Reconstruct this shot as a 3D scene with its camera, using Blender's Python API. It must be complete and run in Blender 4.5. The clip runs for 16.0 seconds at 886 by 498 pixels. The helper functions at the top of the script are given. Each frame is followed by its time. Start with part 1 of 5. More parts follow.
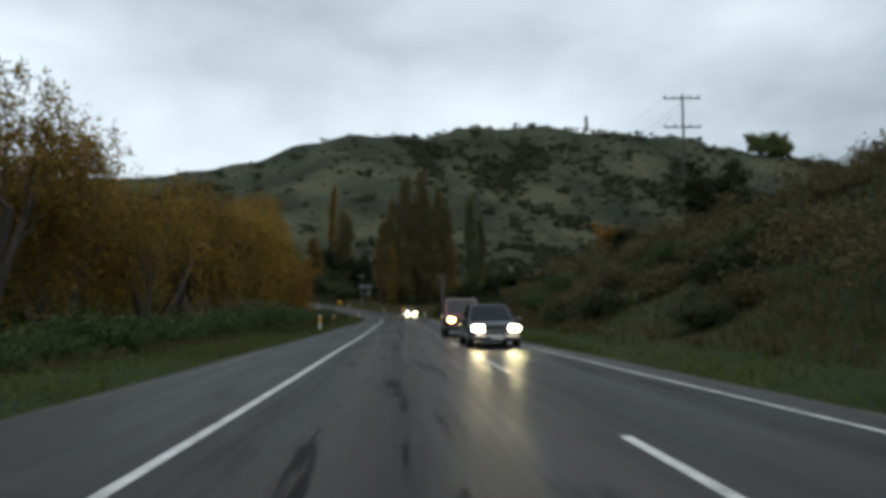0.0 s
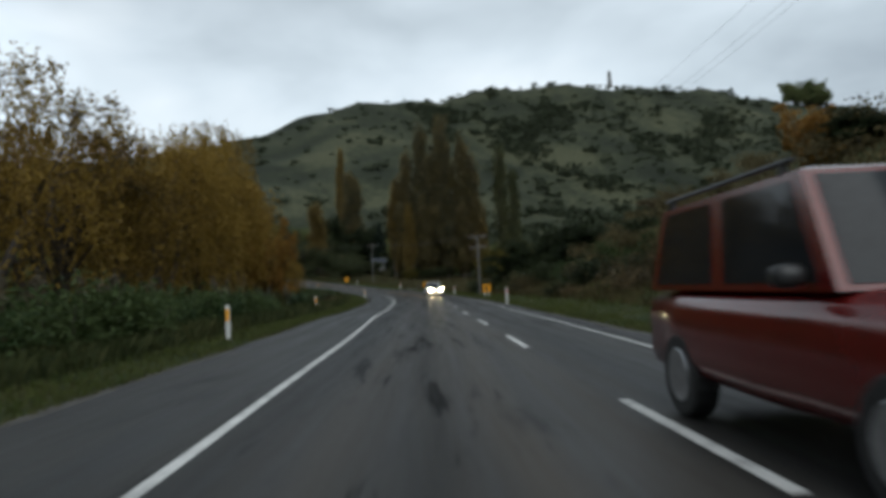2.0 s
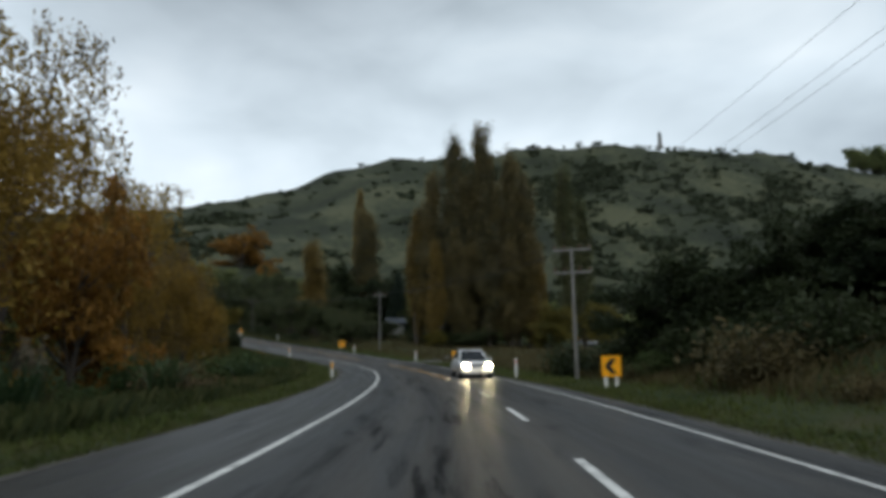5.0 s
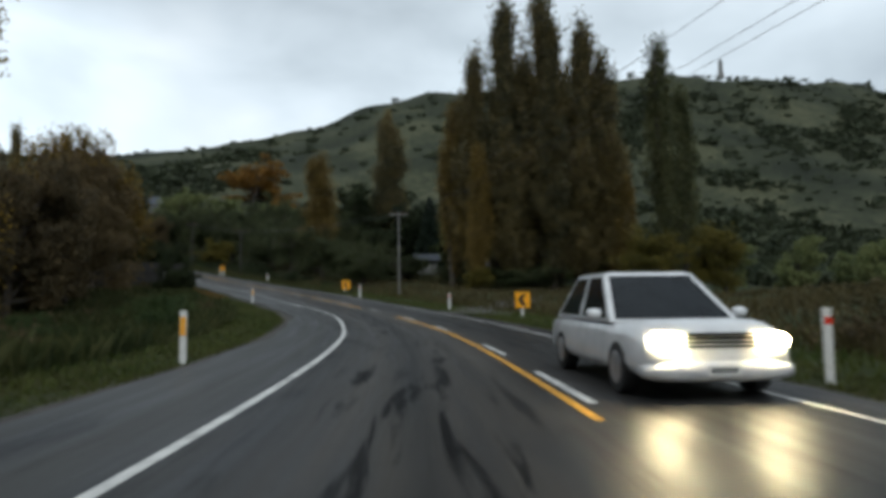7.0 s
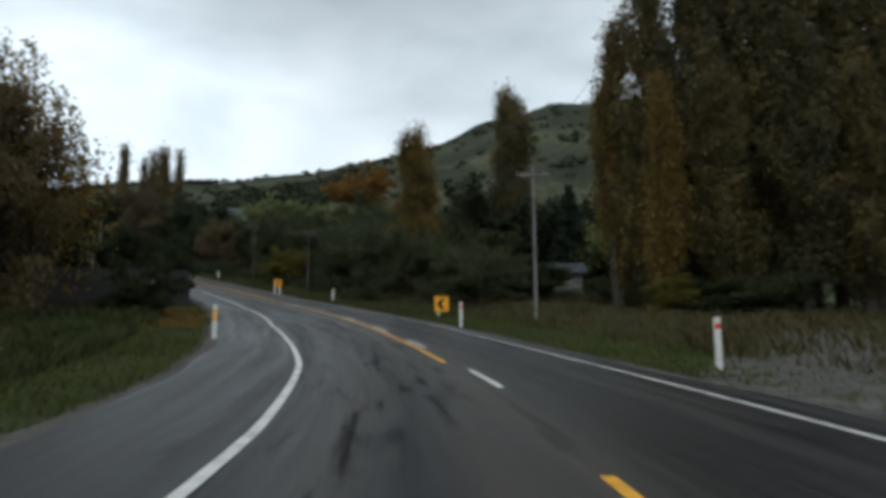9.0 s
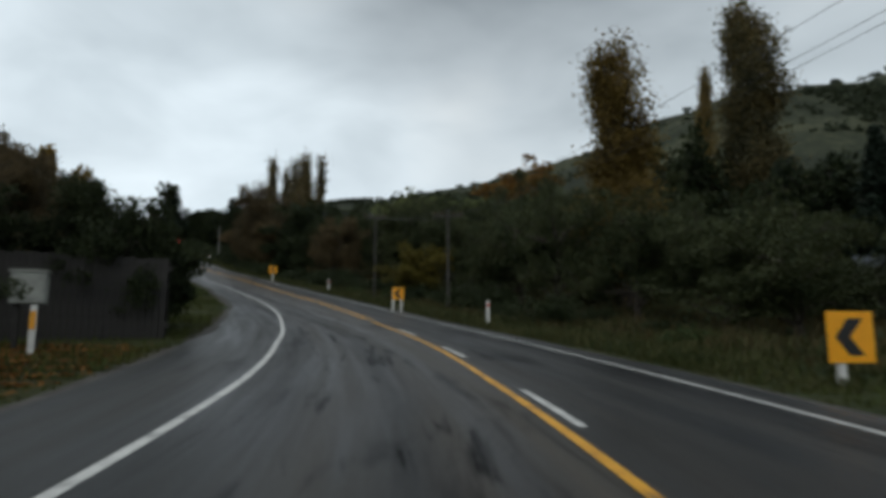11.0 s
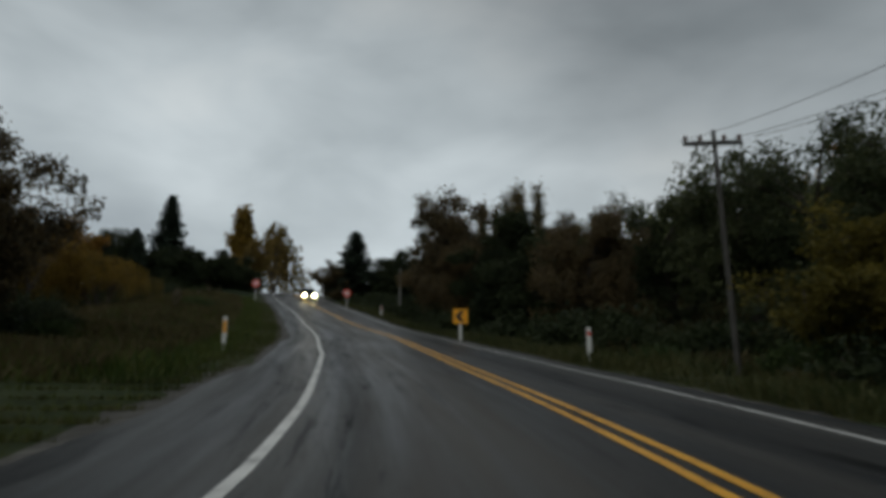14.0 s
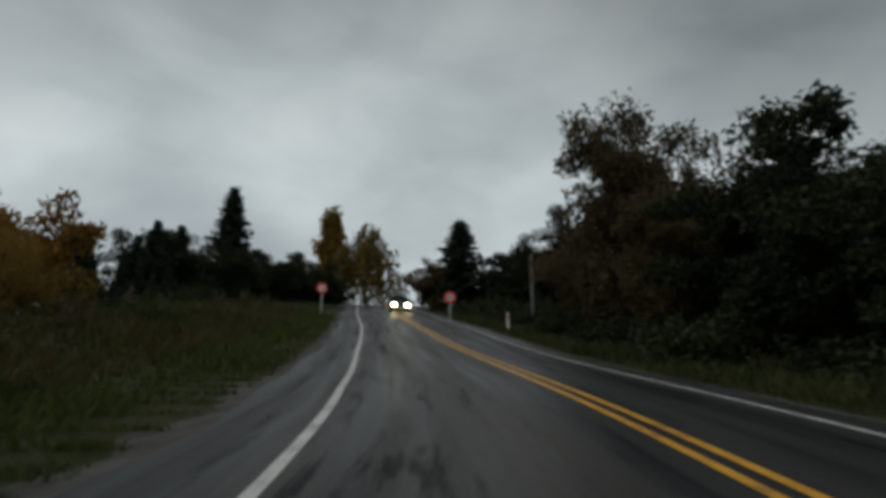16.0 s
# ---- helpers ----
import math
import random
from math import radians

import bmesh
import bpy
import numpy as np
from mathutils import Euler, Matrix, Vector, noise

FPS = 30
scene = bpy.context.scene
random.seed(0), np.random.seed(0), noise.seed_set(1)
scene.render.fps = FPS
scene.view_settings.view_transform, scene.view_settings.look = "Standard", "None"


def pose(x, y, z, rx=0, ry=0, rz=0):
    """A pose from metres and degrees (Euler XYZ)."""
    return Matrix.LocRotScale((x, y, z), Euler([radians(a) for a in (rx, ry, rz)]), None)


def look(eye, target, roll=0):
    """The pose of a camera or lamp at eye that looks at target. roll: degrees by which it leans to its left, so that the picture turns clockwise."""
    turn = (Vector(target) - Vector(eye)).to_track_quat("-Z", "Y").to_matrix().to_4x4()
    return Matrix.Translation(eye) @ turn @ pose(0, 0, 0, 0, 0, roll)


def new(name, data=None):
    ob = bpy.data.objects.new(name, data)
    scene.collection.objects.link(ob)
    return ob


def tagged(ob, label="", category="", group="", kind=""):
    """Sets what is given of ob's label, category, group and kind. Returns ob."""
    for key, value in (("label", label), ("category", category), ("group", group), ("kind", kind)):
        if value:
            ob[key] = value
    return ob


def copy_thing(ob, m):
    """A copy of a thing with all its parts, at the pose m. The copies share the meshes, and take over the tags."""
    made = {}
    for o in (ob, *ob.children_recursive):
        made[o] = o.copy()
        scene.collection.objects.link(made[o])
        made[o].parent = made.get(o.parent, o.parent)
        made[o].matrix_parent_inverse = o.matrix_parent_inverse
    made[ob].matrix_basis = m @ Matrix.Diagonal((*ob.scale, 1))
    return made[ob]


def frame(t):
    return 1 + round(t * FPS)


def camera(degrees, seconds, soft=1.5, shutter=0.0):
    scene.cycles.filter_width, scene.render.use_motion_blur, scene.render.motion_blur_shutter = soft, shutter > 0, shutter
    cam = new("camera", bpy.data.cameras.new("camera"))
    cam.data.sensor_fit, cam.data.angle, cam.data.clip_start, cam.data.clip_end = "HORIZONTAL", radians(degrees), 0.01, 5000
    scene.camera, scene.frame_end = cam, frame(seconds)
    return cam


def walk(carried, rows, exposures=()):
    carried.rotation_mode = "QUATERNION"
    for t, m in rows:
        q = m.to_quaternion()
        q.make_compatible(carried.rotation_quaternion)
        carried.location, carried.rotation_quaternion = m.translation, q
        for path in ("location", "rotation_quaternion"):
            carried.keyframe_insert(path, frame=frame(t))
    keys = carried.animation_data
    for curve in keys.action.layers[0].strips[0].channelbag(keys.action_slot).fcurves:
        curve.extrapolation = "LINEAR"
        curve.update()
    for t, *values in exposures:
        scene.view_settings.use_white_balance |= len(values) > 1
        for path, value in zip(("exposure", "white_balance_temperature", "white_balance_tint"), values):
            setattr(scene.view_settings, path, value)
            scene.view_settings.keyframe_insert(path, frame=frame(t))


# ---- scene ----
cam = camera(66.31, 16.0, 4.3, 0.22)
PATH = [
    (0.0, pose(-0.088, -0.005, 1.201, 95.215, 0.231, 0.074)),
    (0.5, pose(-0.533, 7.992, 1.192, 94.387, 1.454, 0.814)),
    (1.0, pose(-1.056, 15.589, 1.176, 93.704, 2.442, 1.930)),
    (1.5, pose(-1.575, 22.800, 1.155, 93.017, 2.173, 2.504)),
    (2.0, pose(-2.041, 29.662, 1.168, 93.150, 2.638, 1.768)),
    (2.5, pose(-2.393, 36.310, 1.178, 93.850, 2.393, 3.354)),
    (3.0, pose(-2.699, 42.947, 1.174, 94.899, 0.937, 3.841)),
    (3.3, pose(-2.952, 46.987, 1.165, 96.143, 0.768, 3.154)),
    (3.5, pose(-3.141, 49.709, 1.163, 97.741, 0.622, 3.899)),
    (4.0, pose(-3.573, 56.604, 1.172, 100.232, 0.815, 4.923)),
    (4.5, pose(-3.910, 63.582, 1.168, 100.435, 0.848, 4.909)),
    (5.0, pose(-4.195, 70.568, 1.153, 99.210, 0.852, 4.470)),
    (5.5, pose(-4.553, 77.502, 1.163, 97.414, 0.880, 4.226)),
    (6.0, pose(-5.114, 84.381, 1.178, 95.904, 0.975, 4.791)),
    (6.5, pose(-6.093, 91.267, 1.171, 95.525, 0.318, 6.795)),
    (7.0, pose(-7.142, 98.395, 1.192, 94.839, 0.748, 7.763)),
    (7.5, pose(-8.373, 105.583, 1.252, 95.017, 0.679, 10.691)),
    (8.0, pose(-9.760, 112.523, 1.352, 95.779, 0.839, 13.276)),
    (8.5, pose(-11.403, 119.048, 1.522, 96.657, 0.085, 16.310)),
    (8.7, pose(-12.132, 121.557, 1.592, 96.855, -0.421, 16.921)),
    (9.0, pose(-13.313, 125.228, 1.709, 97.137, 0.390, 17.973)),
    (9.5, pose(-15.545, 131.124, 1.934, 97.560, 0.867, 20.264)),
    (10.0, pose(-18.162, 136.771, 2.221, 97.949, 0.882, 23.314)),
    (10.5, pose(-21.161, 142.138, 2.590, 98.346, 0.772, 27.042)),
    (10.8, pose(-23.094, 145.198, 2.841, 98.604, 0.302, 29.509)),
    (11.0, pose(-24.415, 147.162, 3.026, 98.784, 0.040, 31.207)),
    (11.5, pose(-27.630, 151.820, 3.448, 99.315, -0.378, 34.181)),
    (12.0, pose(-30.905, 156.020, 3.858, 101.515, -0.574, 37.672)),
    (12.5, pose(-34.359, 159.990, 4.274, 102.647, -0.607, 40.847)),
    (13.0, pose(-38.060, 163.776, 4.754, 102.590, -0.038, 43.199)),
    (13.5, pose(-42.070, 167.380, 5.349, 103.560, 0.166, 46.457)),
    (14.0, pose(-46.307, 170.823, 6.046, 104.114, 0.082, 49.712)),
    (14.5, pose(-50.785, 174.130, 6.850, 104.950, 0.470, 53.193)),
    (15.0, pose(-55.525, 177.165, 7.683, 105.505, 0.789, 55.566)),
    (15.3, pose(-58.428, 178.868, 8.159, 105.881, 0.989, 57.429)),
    (15.5, pose(-60.346, 179.992, 8.487, 106.125, 0.608, 57.569)),
    (16.0, pose(-65.000, 182.842, 9.378, 105.284, 0.099, 58.809)),
]

EXPOSURES = [(0.0, 0.32, 6150, 6), (3.7, 0.36, 6150, 6), (6.0, 0.42, 6150, 6), (8.7, 0.42, 6200, 6), (11.0, 0.02, 6350, 6), (12.0, -0.15, 6400, 6), (13.0, -0.42, 6450, 6), (16.0, -0.6, 6600, 5)]
walk(cam, PATH, EXPOSURES)

# ---- world and light ----
def nod(nt, kind, **sockets):
    n = nt.nodes.new(kind)
    for k, v in sockets.items():
        n.inputs[k.replace("_", " ")].default_value = v
    return n


def ramp(nt, stops, fac=None):
    n = nt.nodes.new("ShaderNodeValToRGB")
    el = n.color_ramp.elements
    while len(el) < len(stops):
        el.new(0.5)
    for e, (p, c) in zip(el, stops):
        e.position, e.color = p, (*c, 1) if len(c) == 3 else c
    if fac is not None:
        nt.links.new(fac, n.inputs[0])
    return n


world = bpy.data.worlds.new("overcast_sky")
scene.world = world
world.use_nodes = True
wt = world.node_tree
wt.nodes.clear()
SUN_ELEV, SUN_AZ = radians(58), radians(165)
sky = wt.nodes.new("ShaderNodeTexSky")
sky.sky_type, sky.sun_disc, sky.sun_elevation, sky.sun_rotation = "NISHITA", False, SUN_ELEV, SUN_AZ
co = wt.nodes.new("ShaderNodeTexCoord")
mp = wt.nodes.new("ShaderNodeMapping")
mp.inputs["Scale"].default_value = (1.0, 1.0, 2.1)
mp.inputs["Location"].default_value = (0.35, 0.1, 0.2)
wt.links.new(co.outputs["Generated"], mp.inputs["Vector"])
big = nod(wt, "ShaderNodeTexNoise", Scale=1.5, Detail=3.0, Roughness=0.48, Distortion=0.25)
small = nod(wt, "ShaderNodeTexNoise", Scale=4.0, Detail=4.0, Roughness=0.5, Distortion=0.3)
wt.links.new(mp.outputs[0], big.inputs["Vector"])
wt.links.new(mp.outputs[0], small.inputs["Vector"])
mix = nod(wt, "ShaderNodeMath")
mix.operation = "MULTIPLY_ADD"
wt.links.new(small.outputs["Fac"], mix.inputs[0])
mix.inputs[1].default_value = 0.46
wt.links.new(big.outputs["Fac"], mix.inputs[2])
clouds = ramp(wt, [(0.52, (0.38, 0.42, 0.46)), (0.67, (0.54, 0.59, 0.63)), (0.81, (0.70, 0.755, 0.80)), (0.95, (0.86, 0.90, 0.93))], mix.outputs[0])
blend = wt.nodes.new("ShaderNodeMix")
blend.data_type = "RGBA"
blend.inputs[0].default_value = 0.94
bgs = nod(wt, "ShaderNodeVectorMath")
bgs.operation = "SCALE"
bgs.inputs["Scale"].default_value = 0.10
wt.links.new(sky.outputs[0], bgs.inputs[0])
wt.links.new(bgs.outputs[0], blend.inputs[6])
wt.links.new(clouds.outputs[0], blend.inputs[7])
# the cloud is thicker overhead and thins towards the horizon
sep = wt.nodes.new("ShaderNodeSeparateXYZ")
wt.links.new(co.outputs["Generated"], sep.inputs[0])
thick = ramp(wt, [(0.0, (1.0, 1.0, 1.0)), (0.34, (0.97, 0.97, 0.97)), (0.48, (0.76, 0.765, 0.77)), (0.60, (0.62, 0.625, 0.635)), (0.8, (0.52, 0.525, 0.535)), (1.0, (0.48, 0.485, 0.49))], sep.outputs[2])
veil = wt.nodes.new("ShaderNodeMix")
veil.data_type, veil.blend_type = "RGBA", "MULTIPLY"
veil.inputs[0].default_value = 1.0
wt.links.new(blend.outputs[2], veil.inputs[6])
wt.links.new(thick.outputs[0], veil.inputs[7])
# one heavier bank of cloud high over the rise
toward = nod(wt, "ShaderNodeVectorMath")
toward.operation = "DOT_PRODUCT"
toward.inputs[1].default_value = (-0.324, 0.694, 0.643)
wt.links.new(co.outputs["Generated"], toward.inputs[0])
heavy = ramp(wt, [(0.92, (1, 1, 1)), (0.965, (0.88, 0.88, 0.885)), (1.0, (0.72, 0.725, 0.735))], toward.outputs["Value"])
bank_cloud = wt.nodes.new("ShaderNodeMix")
bank_cloud.data_type, bank_cloud.blend_type = "RGBA", "MULTIPLY"
bank_cloud.inputs[0].default_value = 1.0
wt.links.new(veil.outputs[2], bank_cloud.inputs[6])
wt.links.new(heavy.outputs[0], bank_cloud.inputs[7])
bg = nod(wt, "ShaderNodeBackground", Strength=0.92)
# thinner, brighter cloud to the west
west = nod(wt, "ShaderNodeVectorMath")
west.operation = "DOT_PRODUCT"
west.inputs[1].default_value = (-0.94, 0.342, 0.0)
wt.links.new(co.outputs["Generated"], west.inputs[0])
thin_cloud = nod(wt, "ShaderNodeMapRange")
for key, value in (("From Min", 0.72), ("From Max", 0.87), ("To Min", 1.0), ("To Max", 1.42)):
    thin_cloud.inputs[key].default_value = value
wt.links.new(west.outputs["Value"], thin_cloud.inputs["Value"])
lit = nod(wt, "ShaderNodeVectorMath")
lit.operation = "SCALE"
wt.links.new(bank_cloud.outputs[2], lit.inputs[0])
wt.links.new(thin_cloud.outputs[0], lit.inputs["Scale"])
wt.links.new(lit.outputs[0], bg.inputs["Color"])
wo = wt.nodes.new("ShaderNodeOutputWorld")
wt.links.new(bg.outputs[0], wo.inputs[0])

sun_data = bpy.data.lights.new("sun", "SUN")
sun_data.energy, sun_data.angle, sun_data.color = 1.1, radians(60), (1.0, 0.97, 0.93)
sun = new("sun", sun_data)
sun.matrix_world = look((0, 0, 400), (-400 * math.sin(SUN_AZ), -400 * math.cos(SUN_AZ), 400 - 400 * math.tan(SUN_ELEV)))

# ---- materials ----
def material(name):
    m = bpy.data.materials.new(name)
    m.use_nodes = True
    return m, m.node_tree, m.node_tree.nodes["Principled BSDF"]


def plain(name, stops, scale=8.0, rough=0.7, metal=0.0, bump=0.0, detail=5.0, spec=0.5):
    """A surface whose colour wanders along a ramp at two scales, with fine relief."""
    m, nt, b = material(name)
    tc = nt.nodes.new("ShaderNodeTexCoord")
    n1 = nod(nt, "ShaderNodeTexNoise", Scale=scale, Detail=detail, Roughness=0.6)
    n2 = nod(nt, "ShaderNodeTexNoise", Scale=scale * 9, Detail=3.0, Roughness=0.6)
    for n in (n1, n2):
        nt.links.new(tc.outputs["Object"], n.inputs["Vector"])
    a = nod(nt, "ShaderNodeMath")
    a.operation = "MULTIPLY_ADD"
    nt.links.new(n2.outputs["Fac"], a.inputs[0])
    a.inputs[1].default_value = 0.35
    nt.links.new(n1.outputs["Fac"], a.inputs[2])
    r = ramp(nt, [(0.42 + 0.5 * i / max(1, len(stops) - 1), c) for i, c in enumerate(stops)], a.outputs[0])
    nt.links.new(r.outputs[0], b.inputs["Base Color"])
    b.inputs["Roughness"].default_value, b.inputs["Metallic"].default_value = rough, metal
    b.inputs["Specular IOR Level"].default_value = spec
    if bump:
        bp = nod(nt, "ShaderNodeBump", Strength=bump, Distance=0.02)
        nt.links.new(n2.outputs["Fac"], bp.inputs["Height"])
        nt.links.new(bp.outputs[0], b.inputs["Normal"])
    return m


def leafy(name, stops, thin=0.35, rough=0.55):
    """Leaves: each clump takes its own tint, each plant a slightly different shade; light passes through."""
    m, nt, b = material(name)
    g = nt.nodes.new("ShaderNodeNewGeometry")
    oi = nt.nodes.new("ShaderNodeObjectInfo")
    tc = nt.nodes.new("ShaderNodeTexCoord")
    n1 = nod(nt, "ShaderNodeTexNoise", Scale=0.45, Detail=3.0)
    nt.links.new(tc.outputs["Object"], n1.inputs["Vector"])
    a = nod(nt, "ShaderNodeMath")
    a.operation = "MULTIPLY_ADD"
    nt.links.new(g.outputs["Random Per Island"], a.inputs[0])
    a.inputs[1].default_value = 0.36
    nt.links.new(n1.outputs["Fac"], a.inputs[2])
    c = nod(nt, "ShaderNodeMath")
    c.operation = "MULTIPLY_ADD"
    nt.links.new(oi.outputs["Random"], c.inputs[0])
    c.inputs[1].default_value = 0.25
    nt.links.new(a.outputs[0], c.inputs[2])
    r = ramp(nt, [(0.45 + 0.75 * i / max(1, len(stops) - 1) if i else 0.45, s) for i, s in enumerate(stops)], c.outputs[0])
    for e, i in zip(r.color_ramp.elements, range(len(stops))):
        e.position = 0.40 + 0.48 * i / max(1, len(stops) - 1)
    nt.links.new(r.outputs[0], b.inputs["Base Color"])
    b.inputs["Roughness"].default_value = rough
    b.inputs["Specular IOR Level"].default_value = 0.15
    t = nt.nodes.new("ShaderNodeBsdfTranslucent")
    nt.links.new(r.outputs[0], t.inputs["Color"])
    mx = nt.nodes.new("ShaderNodeMixShader")
    mx.inputs[0].default_value = thin
    out = nt.nodes["Material Output"]
    nt.links.new(b.outputs[0], mx.inputs[1])
    nt.links.new(t.outputs[0], mx.inputs[2])
    nt.links.new(mx.outputs[0], out.inputs["Surface"])
    return m


def asphalt_material():
    """Wet chip-seal: streaks along the wheel tracks, tar patches, gloss that comes and goes."""
    m, nt, b = material("wet_asphalt")
    uv = nt.nodes.new("ShaderNodeUVMap")
    uv.uv_map = "UVMap"
    tc = nt.nodes.new("ShaderNodeTexCoord")
    mp = nt.nodes.new("ShaderNodeMapping")
    mp.inputs["Scale"].default_value = (2.2, 0.09, 1.0)
    nt.links.new(uv.outputs[0], mp.inputs["Vector"])
    streak = nod(nt, "ShaderNodeTexNoise", Scale=1.0, Detail=4.0, Roughness=0.6)
    nt.links.new(mp.outputs[0], streak.inputs["Vector"])
    mp2 = nt.nodes.new("ShaderNodeMapping")
    mp2.inputs["Scale"].default_value = (0.9, 0.16, 1.0)
    nt.links.new(uv.outputs[0], mp2.inputs["Vector"])
    patch = nod(nt, "ShaderNodeTexNoise", Scale=1.0, Detail=6.0, Roughness=0.65, Distortion=0.6)
    nt.links.new(mp2.outputs[0], patch.inputs["Vector"])
    grain = nod(nt, "ShaderNodeTexNoise", Scale=55.0, Detail=4.0, Roughness=0.7)
    nt.links.new(tc.outputs["Object"], grain.inputs["Vector"])
    base = ramp(nt, [(0.34, (0.025, 0.026, 0.028)), (0.50, (0.037, 0.036, 0.034)), (0.66, (0.052, 0.050, 0.046))], streak.outputs["Fac"])
    tar = ramp(nt, [(0.58, (1, 1, 1)), (0.66, (0.5, 0.5, 0.53))], patch.outputs["Fac"])
    # the lanes: warm brown sheen painted between wheel tracks, dark middle oil line, paler shoulders
    sx = nt.nodes.new("ShaderNodeSeparateXYZ")
    nt.links.new(uv.outputs[0], sx.inputs[0])
    wob = nod(nt, "ShaderNodeMath")
    wob.operation = "MULTIPLY_ADD"
    nt.links.new(patch.outputs["Fac"], wob.inputs[0])
    wob.inputs[1].default_value = 0.7
    nt.links.new(sx.outputs[0], wob.inputs[2])
    across = nod(nt, "ShaderNodeMapRange")
    across.inputs["From Min"].default_value, across.inputs["From Max"].default_value = -4.65, 7.35
    nt.links.new(wob.outputs[0], across.inputs["Value"])
    lanes = ramp(nt, [((d + 5) / 12, c) for d, c in ((-4.5, (1.0, 1.05, 1.08)), (-2.4, (0.95, 1.0, 1.03)), (-1.5, (0.72, 0.74, 0.78)), (-0.8, (1.15, 1.1, 1.05)), (-0.35, (0.93, 0.89, 0.85)), (-0.05, (0.62, 0.62, 0.64)),
                                                     (0.3, (1.05, 0.98, 0.92)), (1.1, (1.4, 1.3, 1.18)), (1.9, (1.0, 0.97, 0.95)), (2.6, (0.8, 0.82, 0.86)), (3.4, (1.05, 1.05, 1.05)), (4.0, (0.62, 0.64, 0.68)), (4.8, (1.05, 1.08, 1.1)))], across.outputs[0])
    mp3 = nt.nodes.new("ShaderNodeMapping")
    mp3.inputs["Scale"].default_value = (2.6, 0.24, 1.0)
    mp3.inputs["Location"].default_value = (3.7, 1.9, 0.0)
    nt.links.new(uv.outputs[0], mp3.inputs["Vector"])
    blot = nod(nt, "ShaderNodeTexNoise", Scale=1.0, Detail=5.0, Roughness=0.6, Distortion=0.4)
    nt.links.new(mp3.outputs[0], blot.inputs["Vector"])
    blots = ramp(nt, [(0.56, (1, 1, 1)), (0.63, (0.22, 0.23, 0.26))], blot.outputs["Fac"])
    where = ramp(nt, [(0.20, (0, 0, 0)), (0.34, (1, 1, 1)), (0.46, (1, 1, 1)), (0.55, (0.15, 0.15, 0.15)), (0.72, (0.15, 0.15, 0.15)), (0.76, (0.8, 0.8, 0.8)), (0.8, (0.1, 0.1, 0.1))], across.outputs[0])
    m0 = nt.nodes.new("ShaderNodeMix")
    m0.data_type, m0.blend_type = "RGBA", "MULTIPLY"
    nt.links.new(where.outputs[0], m0.inputs[0])
    nt.links.new(lanes.outputs[0], m0.inputs[6])
    nt.links.new(blots.outputs[0], m0.inputs[7])
    m9 = nt.nodes.new("ShaderNodeMix")
    m9.data_type, m9.blend_type = "RGBA", "MULTIPLY"
    m9.inputs[0].default_value = 1.0
    nt.links.new(m0.outputs[2], m9.inputs[6])
    nt.links.new(tar.outputs[0], m9.inputs[7])
    g2 = ramp(nt, [(0.3, (0.72, 0.72, 0.72)), (0.7, (1.15, 1.15, 1.15))], grain.outputs["Fac"])
    m1 = nt.nodes.new("ShaderNodeMix")
    m1.data_type, m1.blend_type = "RGBA", "MULTIPLY"
    m1.inputs[0].default_value = 1.0
    nt.links.new(base.outputs[0], m1.inputs[6])
    nt.links.new(m9.outputs[2], m1.inputs[7])
    m2 = nt.nodes.new("ShaderNodeMix")
    m2.data_type, m2.blend_type = "RGBA", "MULTIPLY"
    m2.inputs[0].default_value = 1.0
    nt.links.new(m1.outputs[2], m2.inputs[6])
    nt.links.new(g2.outputs[0], m2.inputs[7])
    nt.links.new(m2.outputs[2], b.inputs["Base Color"])
    rg = ramp(nt, [(0.35, (0.34,) * 3), (0.6, (0.50,) * 3), (0.75, (0.64,) * 3)], streak.outputs["Fac"])
    nt.links.new(rg.outputs[0], b.inputs["Roughness"])
    bp = nod(nt, "ShaderNodeBump", Strength=0.25, Distance=0.01)
    nt.links.new(grain.outputs["Fac"], bp.inputs["Height"])
    nt.links.new(bp.outputs[0], b.inputs["Normal"])
    wet = nod(nt, "ShaderNodeMath")
    wet.operation = "MULTIPLY"
    nt.links.new(m9.outputs[2], wet.inputs[0])
    wet.inputs[1].default_value = 0.15
    nt.links.new(wet.outputs[0], b.inputs["Specular IOR Level"])
    return m


